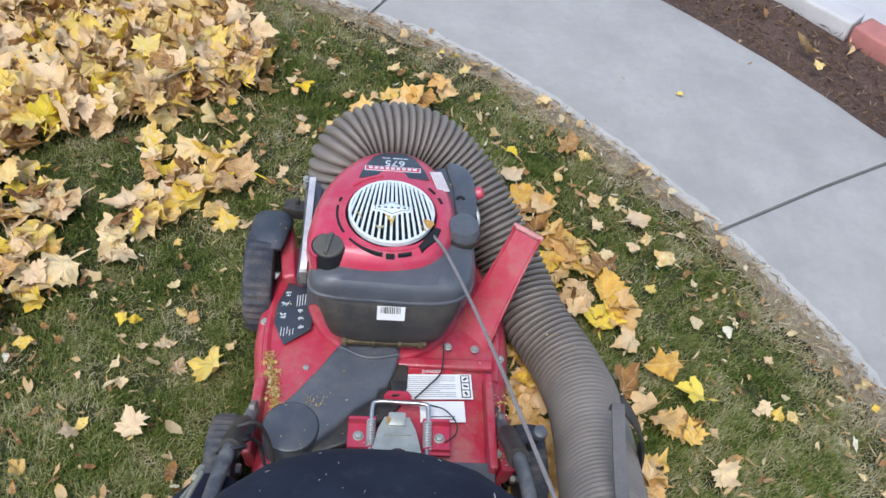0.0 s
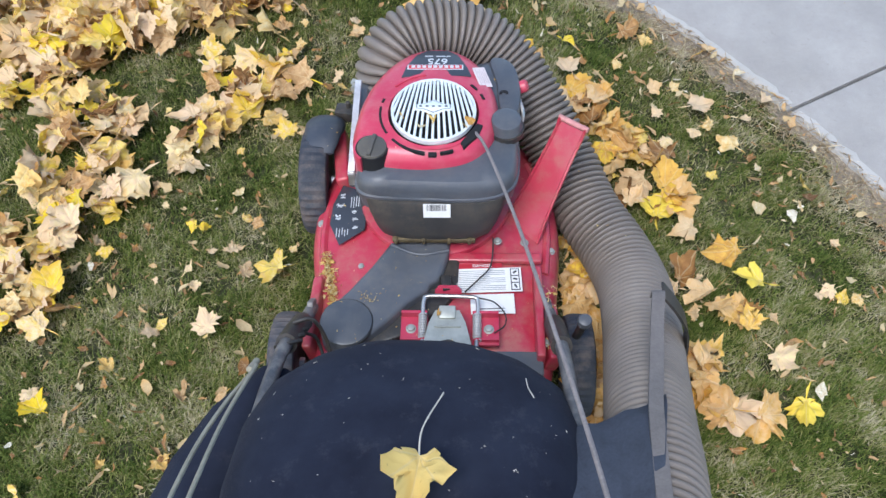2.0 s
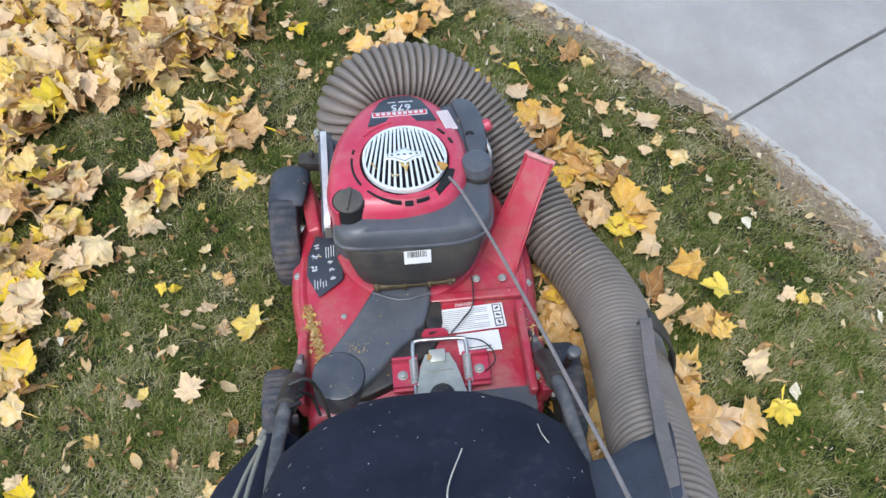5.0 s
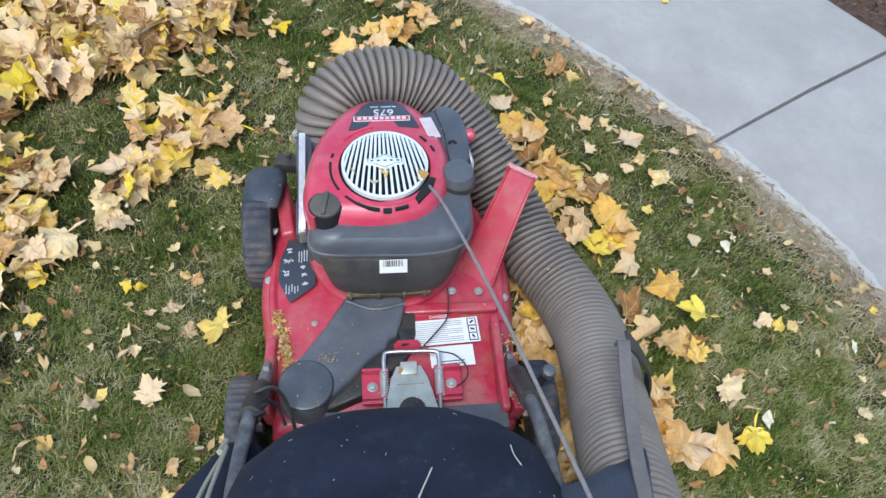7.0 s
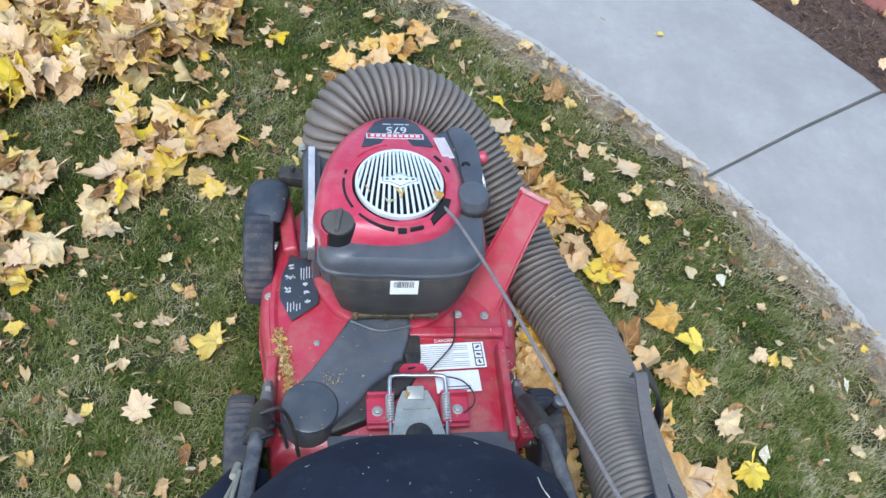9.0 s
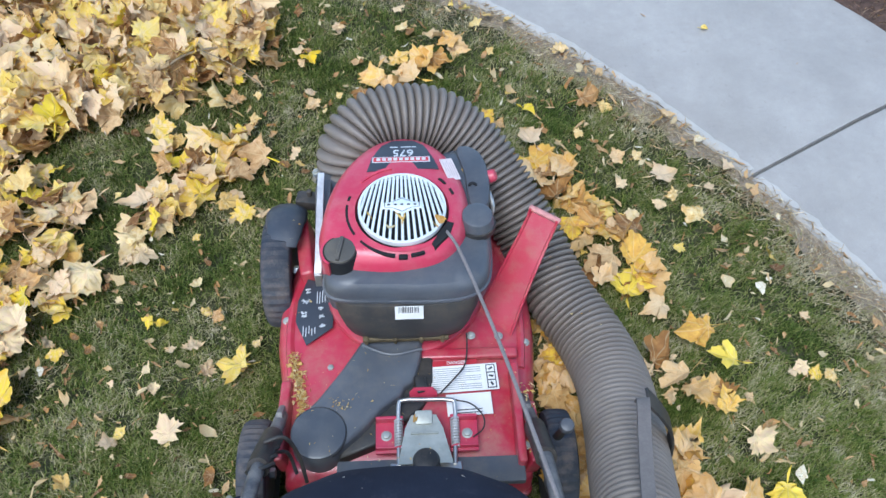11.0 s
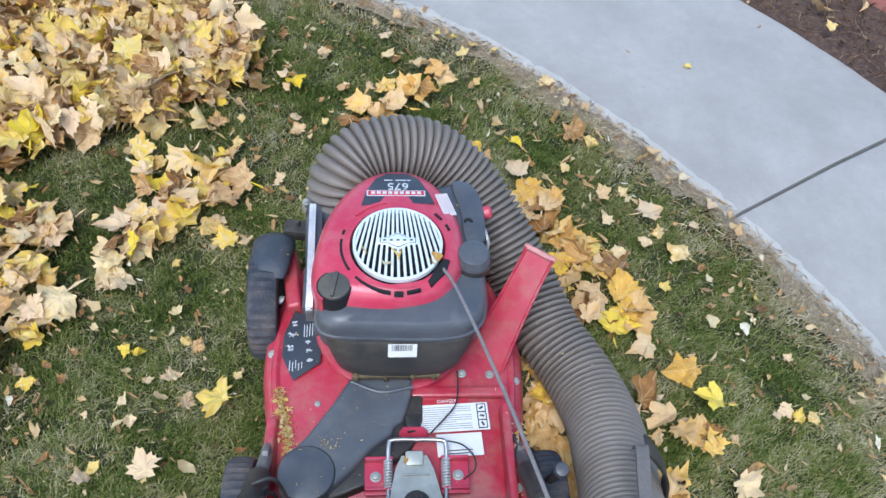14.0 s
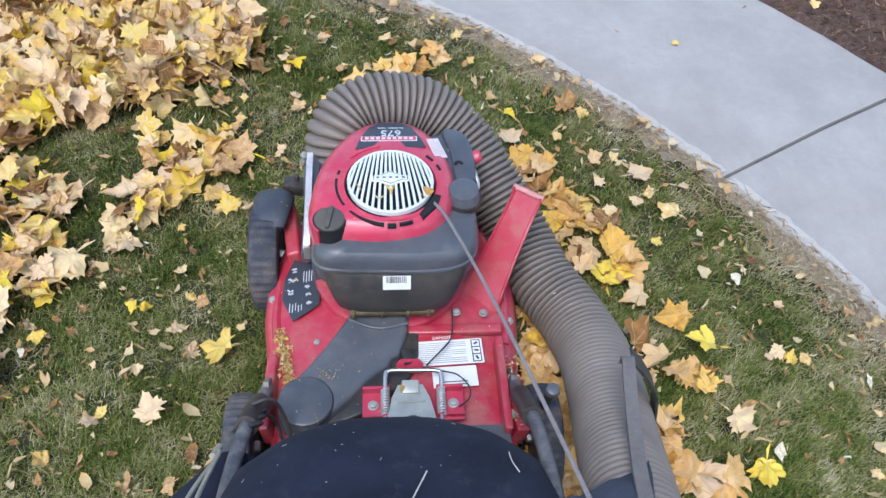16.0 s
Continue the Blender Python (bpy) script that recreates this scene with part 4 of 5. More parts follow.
def build_guard(root):
    # folded red side-discharge guard standing up beside the hose
    a, b = Vector((0.178, -0.102, 0.165)), Vector((0.277, 0.026, 0.362))
    d = (b - a).normalized()
    w = Vector((0.052, -0.036, 0.0)).normalized()
    n = d.cross(w).normalized()
    if n.z < 0:
        n = -n
    rings = []
    for f in (0.0, 0.25, 0.5, 0.75, 0.93, 1.0):
        p = a.lerp(b, f)
        hw = 0.031 + 0.014 * (1 - f) ** 2
        lift = 0.001 if f < 0.95 else 0.008
        rings.append([p + w * x + n * z for x, z in ((-hw, 0.0), (-hw, lift + 0.006), (-hw + 0.004, lift + 0.007), (-hw + 0.006, 0.004), (hw - 0.006, 0.004), (hw - 0.004, lift + 0.007), (hw, lift + 0.006), (hw, 0.0))])
    guard = part("discharge_guard", loft(rings), RED_DUSTY, root, "upright red steel discharge guard")
    p = b
    lip = [p - w * 0.033 + n * 0.006, p + w * 0.033 + n * 0.006]
    part("guard_lip", sweep(lip, 0.006, 10), WORN_LIP, guard, "worn pale-edged lip")


HOSE_PATH = [(-0.104, 0.2, 0.225), (-0.106, 0.215, 0.28), (-0.101, 0.243, 0.325), (-0.064, 0.277, 0.35), (0.002, 0.296, 0.355), (0.084, 0.296, 0.335), (0.162, 0.254, 0.285), (0.231, 0.17, 0.22),
             (0.284, 0.085, 0.165), (0.326, -0.016, 0.132), (0.378, -0.117, 0.125), (0.403, -0.22, 0.145), (0.396, -0.344, 0.2), (0.376, -0.468, 0.27), (0.35, -0.607, 0.365), (0.33, -0.75, 0.44), (0.29, -0.9, 0.49), (0.2, -1.0, 0.5), (0.08, -1.03, 0.48)]



def build_hose(root):
    line = spline(HOSE_PATH, 60)
    # resample evenly: eight rings a rib
    total = [0.0]
    for p, q in zip(line, line[1:]):
        total.append(total[-1] + (q - p).length)
    pitch = 0.0142
    count = int(total[-1] / pitch) * 8
    pts = []
    j = 0
    for i in range(count + 1):
        s = total[-1] * i / count
        while total[j + 1] < s and j < len(line) - 2:
            j += 1
        pts.append(line[j].lerp(line[j + 1], (s - total[j]) / max(1e-9, total[j + 1] - total[j])))
    shape = (-0.0075, 0.0005, 0.0042, 0.0058, 0.0061, 0.0053, 0.0032, -0.0015)

    def radius(i):
        return 0.0665 + shape[i % 8] + 0.0012 * math.sin(i * 0.013)

    hose = part("leaf_hose", sweep(pts, radius, 36), HOSE, root, "fat ribbed grey-brown vacuum hose", 80)
    ring = [p for p in line[50:66]]
    bm = sweep(ring, 0.0745, 36)
    part("hose_clamp", bm, STEEL, hose, "shiny steel hose clamp")
    part("clamp_screw", block((0.03, 0.014, 0.014), pose(-0.172, 0.19, 0.292, 0, 20, 35), 0.003, 2), STEEL, hose)
    return hose


def build_bag(root):
    # domed canvas collector bag, rising towards the back
    def hoop(y, half, z0, z1, lean=0.0, power=0.42):
        pts = []
        for k in range(28):
            a = math.pi * k / 27
            c, s = math.cos(a), math.sin(a)
            pts.append(Vector((lean - half * math.copysign(abs(c) ** power, c), y, z0 + (z1 - z0) * abs(s) ** 0.6)))
        pts += [Vector((lean + half * 0.9, y, z0 - 0.02)), Vector((lean - half * 0.9, y, z0 - 0.02))]
        return pts

    rings = []
    for y, half, z0, z1, lean, p in ((-0.477, 0.058, 0.32, 0.385, -0.01, 0.8), (-0.492, 0.138, 0.27, 0.42, -0.012, 0.7), (-0.519, 0.198, 0.24, 0.45, -0.014, 0.6), (-0.567, 0.246, 0.22, 0.485, -0.016, 0.5), (-0.642, 0.270, 0.2, 0.52, -0.018, 0.42),
                                     (-0.742, 0.278, 0.19, 0.552, -0.02, 0.38), (-0.872, 0.278, 0.2, 0.575, -0.02, 0.38), (-1.000, 0.265, 0.22, 0.57, -0.02, 0.4), (-1.100, 0.198, 0.25, 0.53, -0.02, 0.5), (-1.130, 0.108, 0.3, 0.46, -0.02, 0.7)):
        ring = hoop(y, half, z0, z1, lean, p)
        rings.append([v + Vector((0, 0, 0.008 * noise.noise(v * 9))) for v in ring])
    bag = part("collector_bag", loft(rings), CANVAS, root, "domed navy canvas collector bag with lint", 60)
    # sagging lower side of the bag
    rings = []
    for y, bulge, z0, z1 in ((-0.5, 0.02, 0.26, 0.34), (-0.57, 0.09, 0.18, 0.36), (-0.66, 0.15, 0.13, 0.37), (-0.78, 0.19, 0.1, 0.38), (-0.92, 0.2, 0.1, 0.38), (-1.05, 0.14, 0.14, 0.36), (-1.1, 0.06, 0.2, 0.32)):
        ring = []
        for k in range(16):
            a = 2 * math.pi * k / 16
            ring.append(Vector((-0.25 - bulge * 0.55 - (bulge * 0.5 + 0.02) * math.cos(a), y, (z0 + z1) / 2 + (z1 - z0) / 2 * math.sin(a))))
        rings.append([v + Vector((0.01 * noise.noise(v * 12), 0, 0.01 * noise.noise(v * 11))) for v in ring])
    part("bag_side", loft(rings), CANVAS, bag, "sagging dark canvas side", 60)
    rnd = random.Random(8)
    part("stray_straw", sweep(spline([(0.148, -0.6, 0.513), (0.15, -0.618, 0.521), (0.157, -0.635, 0.526)], 4), 0.0009, 5), LINT, bag)
    # flecks and short fibres that cling to the cloth
    bpy.context.view_layer.update()
    bm = bmesh.new()
    for i in range(38):
        hit, at, nrm, _ = bag.ray_cast(Vector((rnd.uniform(-0.27, 0.23), rnd.uniform(-0.9, -0.5), 2.0)), Vector((0, 0, -1)))
        if not hit:
            continue
        turn = rnd.uniform(0, 6.28)
        side = Vector((math.cos(turn), math.sin(turn), 0))
        side = (side - nrm * side.dot(nrm)).normalized()
        across = nrm.cross(side)
        ln = rnd.choice((0.0008, 0.001, 0.0013, 0.0018, 0.0035))
        w = 0.0003 if ln > 0.0025 else ln * 0.5
        p = at + nrm * 0.0008
        quad = [p - side * ln - across * w, p + side * ln * 0.8 - across * w * 0.4, p + side * ln + across * w, p - side * ln * 0.7 + across * w * 1.2]
        low = [bm.verts.new(q) for q in quad]
        top = [bm.verts.new(q + nrm * 0.0006) for q in quad]
        bm.faces.new(top)
        for k in range(4):
            bm.faces.new((low[k], low[(k + 1) % 4], top[(k + 1) % 4], top[k]))
    tagged(part("lint", bm, LINT, bag), "pale lint flecks clinging to the navy cloth", kind="stuff")
    return bag


def build_handles(root):
    for sgn in (-1, 1):
        x0, x1 = (-0.236, -0.258) if sgn < 0 else (0.224, 0.232)
        tube = spline([(x0, -0.27, 0.155), (x0 * 1.01, -0.34, 0.22), ((x0 + x1) / 2, -0.47, 0.335), (x1, -0.62, 0.39), (x1, -0.8, 0.45), (x1 * 1.02, -1.1, 0.7), (x1, -1.4, 0.95)], 6)
        h = part("handle_tube", sweep(tube, 0.012, 14), TUBE, root, "scuffed grey handle tube")
        part("tube_sleeve", sweep([tube[7], tube[9], tube[11]], 0.019, 14), BLACK, h)
        part("flat_end", block((0.012, 0.07, 0.034), pose(x0, -0.29, 0.175, -48), 0.004, 2), TUBE, h)
        part("handle_bolt", drum(0.01, 0.02, pose(x0 - 0.01, -0.262, 0.15, 0, 90, 0), 0.002, 6), STEEL, h)
    part("crossbar", sweep([(-0.258, -1.4, 0.95), (0.232, -1.4, 0.95)], 0.012, 14), TUBE, root)
    # tape and cable loops on the left tube
    for k in range(3):
        y = -0.4 - 0.022 * k
        loop = [Vector((-0.243 + 0.021 * math.cos(a), y + 0.012 * math.cos(a + 1), 0.275 + 0.019 * k + 0.02 * math.sin(a))) for a in (2 * math.pi * j / 14 for j in range(15))]
        part("cable_tie", sweep(loop, 0.004, 6), BLACK, root)
    part("control_cable", sweep(spline([(-0.243, -0.395, 0.3), (-0.21, -0.385, 0.295), (-0.19, -0.4, 0.25), (-0.18, -0.43, 0.2)], 6), 0.0036, 8), BLACK, root)
    part("control_cable", sweep(spline([(-0.25, -0.42, 0.31), (-0.222, -0.4, 0.27), (-0.212, -0.385, 0.22), (-0.2, -0.41, 0.19)], 6), 0.0034, 8), BLACK, root)
    part("tension_cable", sweep(spline([(-0.262, -0.548, 0.43), (-0.285, -0.64, 0.49), (-0.3, -0.76, 0.56), (-0.29, -1.0, 0.72), (-0.27, -1.3, 0.9)], 8), 0.0033, 8), CABLE, root, "cream coated cable")
    part("tension_cable", sweep(spline([(-0.26, -0.545, 0.435), (-0.272, -0.65, 0.5), (-0.27, -0.76, 0.58), (-0.26, -1.0, 0.74), (-0.25, -1.3, 0.91)], 8), 0.0033, 8), CABLE, root, "cream coated cable")
    part("cable_collar", sweep([(-0.264, -0.53, 0.42), (-0.268, -0.555, 0.44)], 0.0055, 12), CABLE, root)
    # starter rope from the engine to the handle
    rope = spline([(0.08, -0.05, 0.419), (0.1, -0.12, 0.45), (0.14, -0.35, 0.55), (0.175, -0.6, 0.655), (0.205, -0.85, 0.76), (0.235, -1.2, 0.9)], 8)
    part("starter_rope", sweep(rope, 0.003, 8), CORD, root, "taut grey starter rope")
    # webbing strap over the hose and the canvas gusset beside it
    path = spline([(0.386, -0.378, 0.372), (0.382, -0.39, 0.405), (0.369, -0.455, 0.42), (0.351, -0.548, 0.447), (0.33, -0.647, 0.495), (0.31, -0.8, 0.56)], 6)
    rings = [[p + Vector((dx, 0, dz)) for dx, dz in ((-0.0105, -0.003), (0.0105, -0.003), (0.0105, 0.003), (-0.0105, 0.003))] for p in path]
    part("hose_strap", loft(rings), STRAP, root, "grey webbing strap along the hose", 50)
    flap = spline([(0.392, -0.38, 0.4), (0.42, -0.39, 0.365), (0.446, -0.4, 0.315), (0.455, -0.41, 0.26), (0.452, -0.42, 0.22)], 5)
    rings = [[p + Vector((0, dy, 0)) + Vector((0.7, 0, 0.7)) * dn for dy, dn in ((-0.02, -0.0025), (0.014, -0.0025), (0.014, 0.0025), (-0.02, 0.0025))] for p in flap]
    part("strap_flap", loft(rings), BLACK, root, "dark strap end hanging over the hose", 50)
    rings = []
    for f in range(9):
        x = 0.2 + 0.127 * f / 8
        rings.append([Vector((x + 0.028 * f / 8 + 0.24 * (y + 0.6) * f / 8, y - 0.05 * (1 - f / 8), z + 0.02 * f / 8 + 0.009 * math.sin(f * 1.9 + y * 34) - 0.012 * math.sin(math.pi * f / 8))) for y, z in ((-0.6, 0.44), (-0.63, 0.472), (-0.72, 0.512), (-0.85, 0.56), (-0.95, 0.58), (-0.95, 0.56), (-0.72, 0.49), (-0.63, 0.45))])
    part("canvas_gusset", loft(rings), LINING, root, "faded blue canvas gusset between bag and hose", 60)


mower = thing("lawn_mower", "red petrol mower with vacuum hose and navy bag on the lawn", "lawn mower")
build_deck(mower)
build_wheels(mower)
build_engine(mower)
build_tank(mower)
build_left_side(mower)
build_belt_cover(mower)
build_latch(mower)
build_guard(mower)
build_hose(mower)
build_bag(mower)
build_handles(mower)


# ---- maple leaves ----
HALF = [(0, -0.40), (0.14, -0.48), (0.38, -0.52), (0.44, -0.40), (0.48, -0.27), (0.62, -0.24), (0.68, -0.09), (0.9, 0.05), (0.74, 0.14), (0.72, 0.32), (0.58, 0.31), (0.46, 0.30),
        (0.48, 0.47), (0.32, 0.54), (0.27, 0.70), (0.11, 0.80), (0, 0.98)]
OUTLINE = HALF + [(-x, y) for x, y in HALF[-2:0:-1]]
LEAF_UNIT = 0.058


def leaf_arrays(seed):
    """Vertices, triangles and UV of one dry, curled maple leaf of unit size."""
    rnd = random.Random(seed)
    n = len(OUTLINE)
    wide = rnd.uniform(0.85, 1.15)
    jit = [(x * wide * rnd.uniform(0.8, 1.18), y * rnd.uniform(0.84, 1.12)) for x, y in OUTLINE]
    flat = [(0.0, -0.12)]
    for f in (0.38, 0.72, 1.0):
        flat += [(x * f, -0.12 + (y + 0.12) * f) for x, y in jit]
    flat += [(0.018, -0.4), (-0.018, -0.4), (0.05 * rnd.uniform(-1, 1), -0.85), (0.22 * rnd.uniform(-1, 1), -1.25)]
    fold = rnd.uniform(-0.5, 1.1)
    cup = rnd.uniform(-0.45, 0.6)
    roll = rnd.uniform(-0.5, 0.9)
    ph = rnd.uniform(0, 6)
    crumple = rnd.uniform(0.12, 0.42)
    out = []
    for x, y in flat:
        r2 = x * x + (y - 0.1) ** 2
        a = math.atan2(x, y + 0.35)
        z = fold * abs(x) * 0.6 + cup * r2 * 0.6 + 0.10 * math.sin(4 * a + ph) * min(1, r2) + roll * max(0, y - 0.35) ** 2 * 0.9
        z += crumple * noise.noise(Vector((x * 2.3 + seed * 3.1, y * 2.3, ph))) + 0.07 * noise.noise(Vector((x * 6 + seed, y * 6, ph)))
        if y < -0.45 and abs(x) < 0.3:
            z = -0.03 + 0.06 * (-y - 0.4)
        out.append((x * (1 - 0.14 * abs(fold)), y, z))
    tris = []
    for i in range(n):
        j = (i + 1) % n
        tris += [0, 1 + j, 1 + i]
        for ring in range(2):
            a, b = 1 + ring * n, 1 + (ring + 1) * n
            tris += [a + i, a + j, b + j, a + i, b + j, b + i]
    s = 1 + 3 * n
    tris += [s, s + 1, s + 2, s + 1, s + 3, s + 2]
    return np.array(out) * LEAF_UNIT, np.array(tris), np.array(flat)


LEAVES = [leaf_arrays(i) for i in range(24)]
LEAF_MESHES = [array_mesh("maple_leaf", v, t, 3, LEAF_ONE, u, True) for v, t, u in LEAVES]
YELLOW_MESHES = [array_mesh("yellow_maple_leaf", v, t, 3, LEAF_YELLOW, u, True) for v, t, u in LEAVES[:7]]


def joined_leaves(name, places, material, arrays=LEAVES):
    """Many leaves in one mesh. places: (variant, matrix)."""
    vs, ts, us, base = [], [], [], 0
    for k, m in places:
        v, t, u = arrays[k]
        mm = np.array(m)
        vs.append(v @ mm[:3, :3].T + mm[:3, 3])
        ts.append(t + base)
        us.append(u)
        base += len(v)
    return new(name, array_mesh(name, np.concatenate(vs), np.concatenate(ts), 3, material, np.concatenate(us), True))


rng = random.Random(11)


def lay(x, y, z, size=1.0, tilt=22):
    return Matrix.Translation((x, y, z)) @ Euler((radians(rng.gauss(0, tilt)), radians(rng.gauss(0, tilt)), rng.uniform(0, 6.283))).to_matrix().to_4x4() @ Matrix.Diagonal((size, size, size, 1))


def inside(x, y, poly):
    hit = False
    for (x0, y0), (x1, y1) in zip(poly, poly[1:] + poly[:1]):
        if (y0 > y) != (y1 > y) and x < (x1 - x0) * (y - y0) / (y1 - y0) + x0:
            hit = not hit
    return hit


# the big drift of leaves beside the mower
DRIFT = [(-0.66, 1.38), (-0.46, 1.22), (-0.36, 1.04), (-0.38, 0.94), (-0.46, 0.87), (-0.56, 0.8), (-0.58, 0.7), (-0.64, 0.62), (-0.8, 0.58), (-0.98, 0.48), (-1.5, 0.4), (-2.2, 0.6), (-2.1, 1.5), (-1.3, 1.55), (-0.9, 1.46)]
# loose clumps: below the drift, ahead of the mower, and along the hose
SKIRT = [(-0.6, 0.58), (-0.36, 0.52), (-0.33, 0.4), (-0.46, 0.3), (-0.58, 0.27), (-0.66, 0.1), (-0.64, -0.1), (-0.76, -0.26), (-1.2, -0.3), (-1.2, 0.46), (-0.8, 0.56)]
AHEAD = [(-0.02, 0.9), (0.12, 0.92), (0.24, 0.84), (0.3, 0.72), (0.22, 0.54), (-0.04, 0.54), (-0.12, 0.66)]
BAND = [(0.26, 0.56), (0.38, 0.56), (0.44, 0.4), (0.52, 0.22), (0.62, 0.04), (0.68, -0.12), (0.66, -0.5), (0.5, -0.56), (0.52, -0.2), (0.45, 0.0), (0.4, 0.2), (0.32, 0.4)]


def build_drift():
    heap, singles = [], []
    tries = 0
    while len(heap) < 2200 and tries < 20000:
        tries += 1
        x, y = rng.uniform(-2.3, -0.22), rng.uniform(0.0, 1.62)
        if not inside(x + 0.16 * noise.noise(Vector((x * 3, y * 3, 4.0))), y + 0.16 * noise.noise(Vector((x * 3, y * 3, 9.0))), DRIFT):
            continue
        deep = min(1.0, max(0.0, 0.5 + noise.noise(Vector((x * 2.2, y * 2.2, 7.0)))))
        z = 0.022 + rng.random() * (0.045 + 0.06 * deep)
        row = (rng.randrange(24), lay(x, y, z, rng.uniform(0.65, 1.2), 38))
        near = -1.25 < x and y < 1.4
        if near and z > 0.06 and len(singles) < 120:
            singles.append(row)
        else:
            heap.append(row)
    low = []
    for poly, want, rough in ((SKIRT, 180, 30), (AHEAD, 20, 24), (BAND, 44, 26)):
        x0, x1, y0, y1 = min(p[0] for p in poly), max(p[0] for p in poly), min(p[1] for p in poly), max(p[1] for p in poly)
        got = 0
        while got < want:
            x, y = rng.uniform(x0, x1), rng.uniform(y0, y1)
            if not inside(x, y, poly) or noise.noise(Vector((x * 5, y * 5, 2.0))) < (-0.07 if poly is SKIRT else -0.12):
                continue
            (heap if poly is SKIRT else low).append((rng.randrange(24), lay(x, y, 0.026 + rng.random() * 0.035, rng.uniform(0.65, 1.1), rough)))
            got += 1
    for _ in range(60):
        low.append((rng.randrange(24), lay(rng.uniform(0.285, 0.36), rng.uniform(-0.5, -0.02), 0.025 + rng.random() * 0.04, rng.uniform(0.6, 1.05), 26)))
    tagged(joined_leaves("leaf_swath", low, LEAF_GOLD), "loose swath of tan and golden maple leaves ahead of the mower", "fallen leaves", kind="stuff")
    ob = joined_leaves("leaf_drift", heap, LEAF_MANY)
    tagged(ob, "deep drift of curled tan and yellow maple leaves on the lawn", "fallen leaves", kind="stuff")
    for k, m in singles:
        leaf = new("maple_leaf", LEAF_MESHES[k])
        leaf.matrix_world = m
        tagged(leaf, "dry tan maple leaf curled on top of the drift", "leaf", "leaves of the drift")


build_drift()

GROUP = "single leaves on the lawn"
YELLOW_AT = [(-0.25, 0.84), (0.69, -0.13), (0.74, -0.43), (0.51, 0.06), (-0.9, 0.04), (-0.8, -0.45)]
PALE_AT = [(0.565, 0.002), (0.707, 0.26), (0.54, 0.231), (-0.426, 0.338), (-0.385, 0.298), (-0.489, -0.256), (0.33, 0.51), (0.355, 0.405), (-0.36, -0.109), (-0.471, 0.683), (0.466, 0.134), (0.624, -0.207), (0.597, -0.44), (0.489, 0.278),
           (0.503, 0.665), (-0.612, 0.188), (0.714, -0.322), (0.65, 0.389)]


def build_singles():
    for x, y in YELLOW_AT:
        leaf = new("maple_leaf", YELLOW_MESHES[rng.randrange(7)])
        leaf.matrix_world = lay(x, y, 0.038, rng.uniform(0.75, 0.95), 9)
        tagged(leaf, "bright yellow maple leaf lying on the grass", "leaf", GROUP)
    for x, y in PALE_AT:
        leaf = new("maple_leaf", LEAF_MESHES[rng.randrange(24)])
        leaf.matrix_world = lay(x, y, 0.04, rng.uniform(0.7, 1.15), 18)
        tagged(leaf, "curled tan maple leaf lying on the grass", "leaf", GROUP)
    # a loose scatter over the rest of the lawn, thinning out
    made = 0
    while made < 85:
        x, y = rng.uniform(-1.4, 1.3), rng.uniform(-0.8, 1.5)
        if inside(x, y, DRIFT) or (abs(x) < 0.3 and -0.6 < y < 0.3):
            continue
        if lawn_distance(np.array([[x, y]]))[0] < 0.03 and rng.random() < 0.97:
            continue
        leaf = new("maple_leaf", LEAF_MESHES[rng.randrange(24)])
        leaf.matrix_world = lay(x, y, 0.032, rng.uniform(0.25, 0.55), 26)
        tagged(leaf, "small withered maple leaf half sunk in the grass", "leaf", GROUP)
        made += 1
    for s, o in ((-0.42, 0.34), (0.62, 0.06)):
        p = edge_at(run[JOINT_AT] + s, o)
        leaf = new("maple_leaf", LEAF_MESHES[rng.randrange(24)])
        leaf.matrix_world = lay(p.x, p.y, 0.026, 0.28 if o > 0.3 else 0.6, 8)
        tagged(leaf, "small dry leaf lying on the concrete path", "leaf", "leaves on the path")
    # twig at the edge of the drift
    twig = thing("twig", "thin bent bare twig lying across the leaf drift", "twig")
    part("stem", sweep(spline([(-0.64, 0.71, 0.1), (-0.56, 0.78, 0.115), (-0.45, 0.83, 0.09), (-0.35, 0.83, 0.05)], 6), lambda i: 0.0035 - 0.0001 * i, 6), BARK, twig)
    part("shoot", sweep(spline([(-0.53, 0.795, 0.112), (-0.46, 0.78, 0.08), (-0.38, 0.74, 0.04)], 6), 0.0018, 6), BARK, twig)
    # the leaf that rides on the bag
    top = thing("bag_leaf", "yellow maple leaf with a long stem resting on the bag", "leaf")
    v, t, u = LEAVES[3]
    v = v.copy() * 1.3
    v = v[:, :] * np.array([0.85, 1, 1])
    v[:, 2] += 0.3 * np.abs(v[:, 0] + 0.01) + 4.0 * np.clip(v[:, 1] - 0.02, 0, 1) ** 2 + 0.004 * np.sin(v[:, 0] * 190)
    v[-4:] = v[-4:-3]
    me = array_mesh("blade", v, t, 3, LEAF_BAG, u, True)
    blade = new("blade", me)
    blade.parent = top
    top.matrix_world = pose(0.0, -0.765, 0.571, 14, 0, 172)
    st = part("stalk", sweep(spline([(0.0, -0.02, 0.004), (0.004, -0.07, 0.006), (-0.014, -0.135, 0.004)], 6), 0.0012, 6), LINT, top)


build_singles()


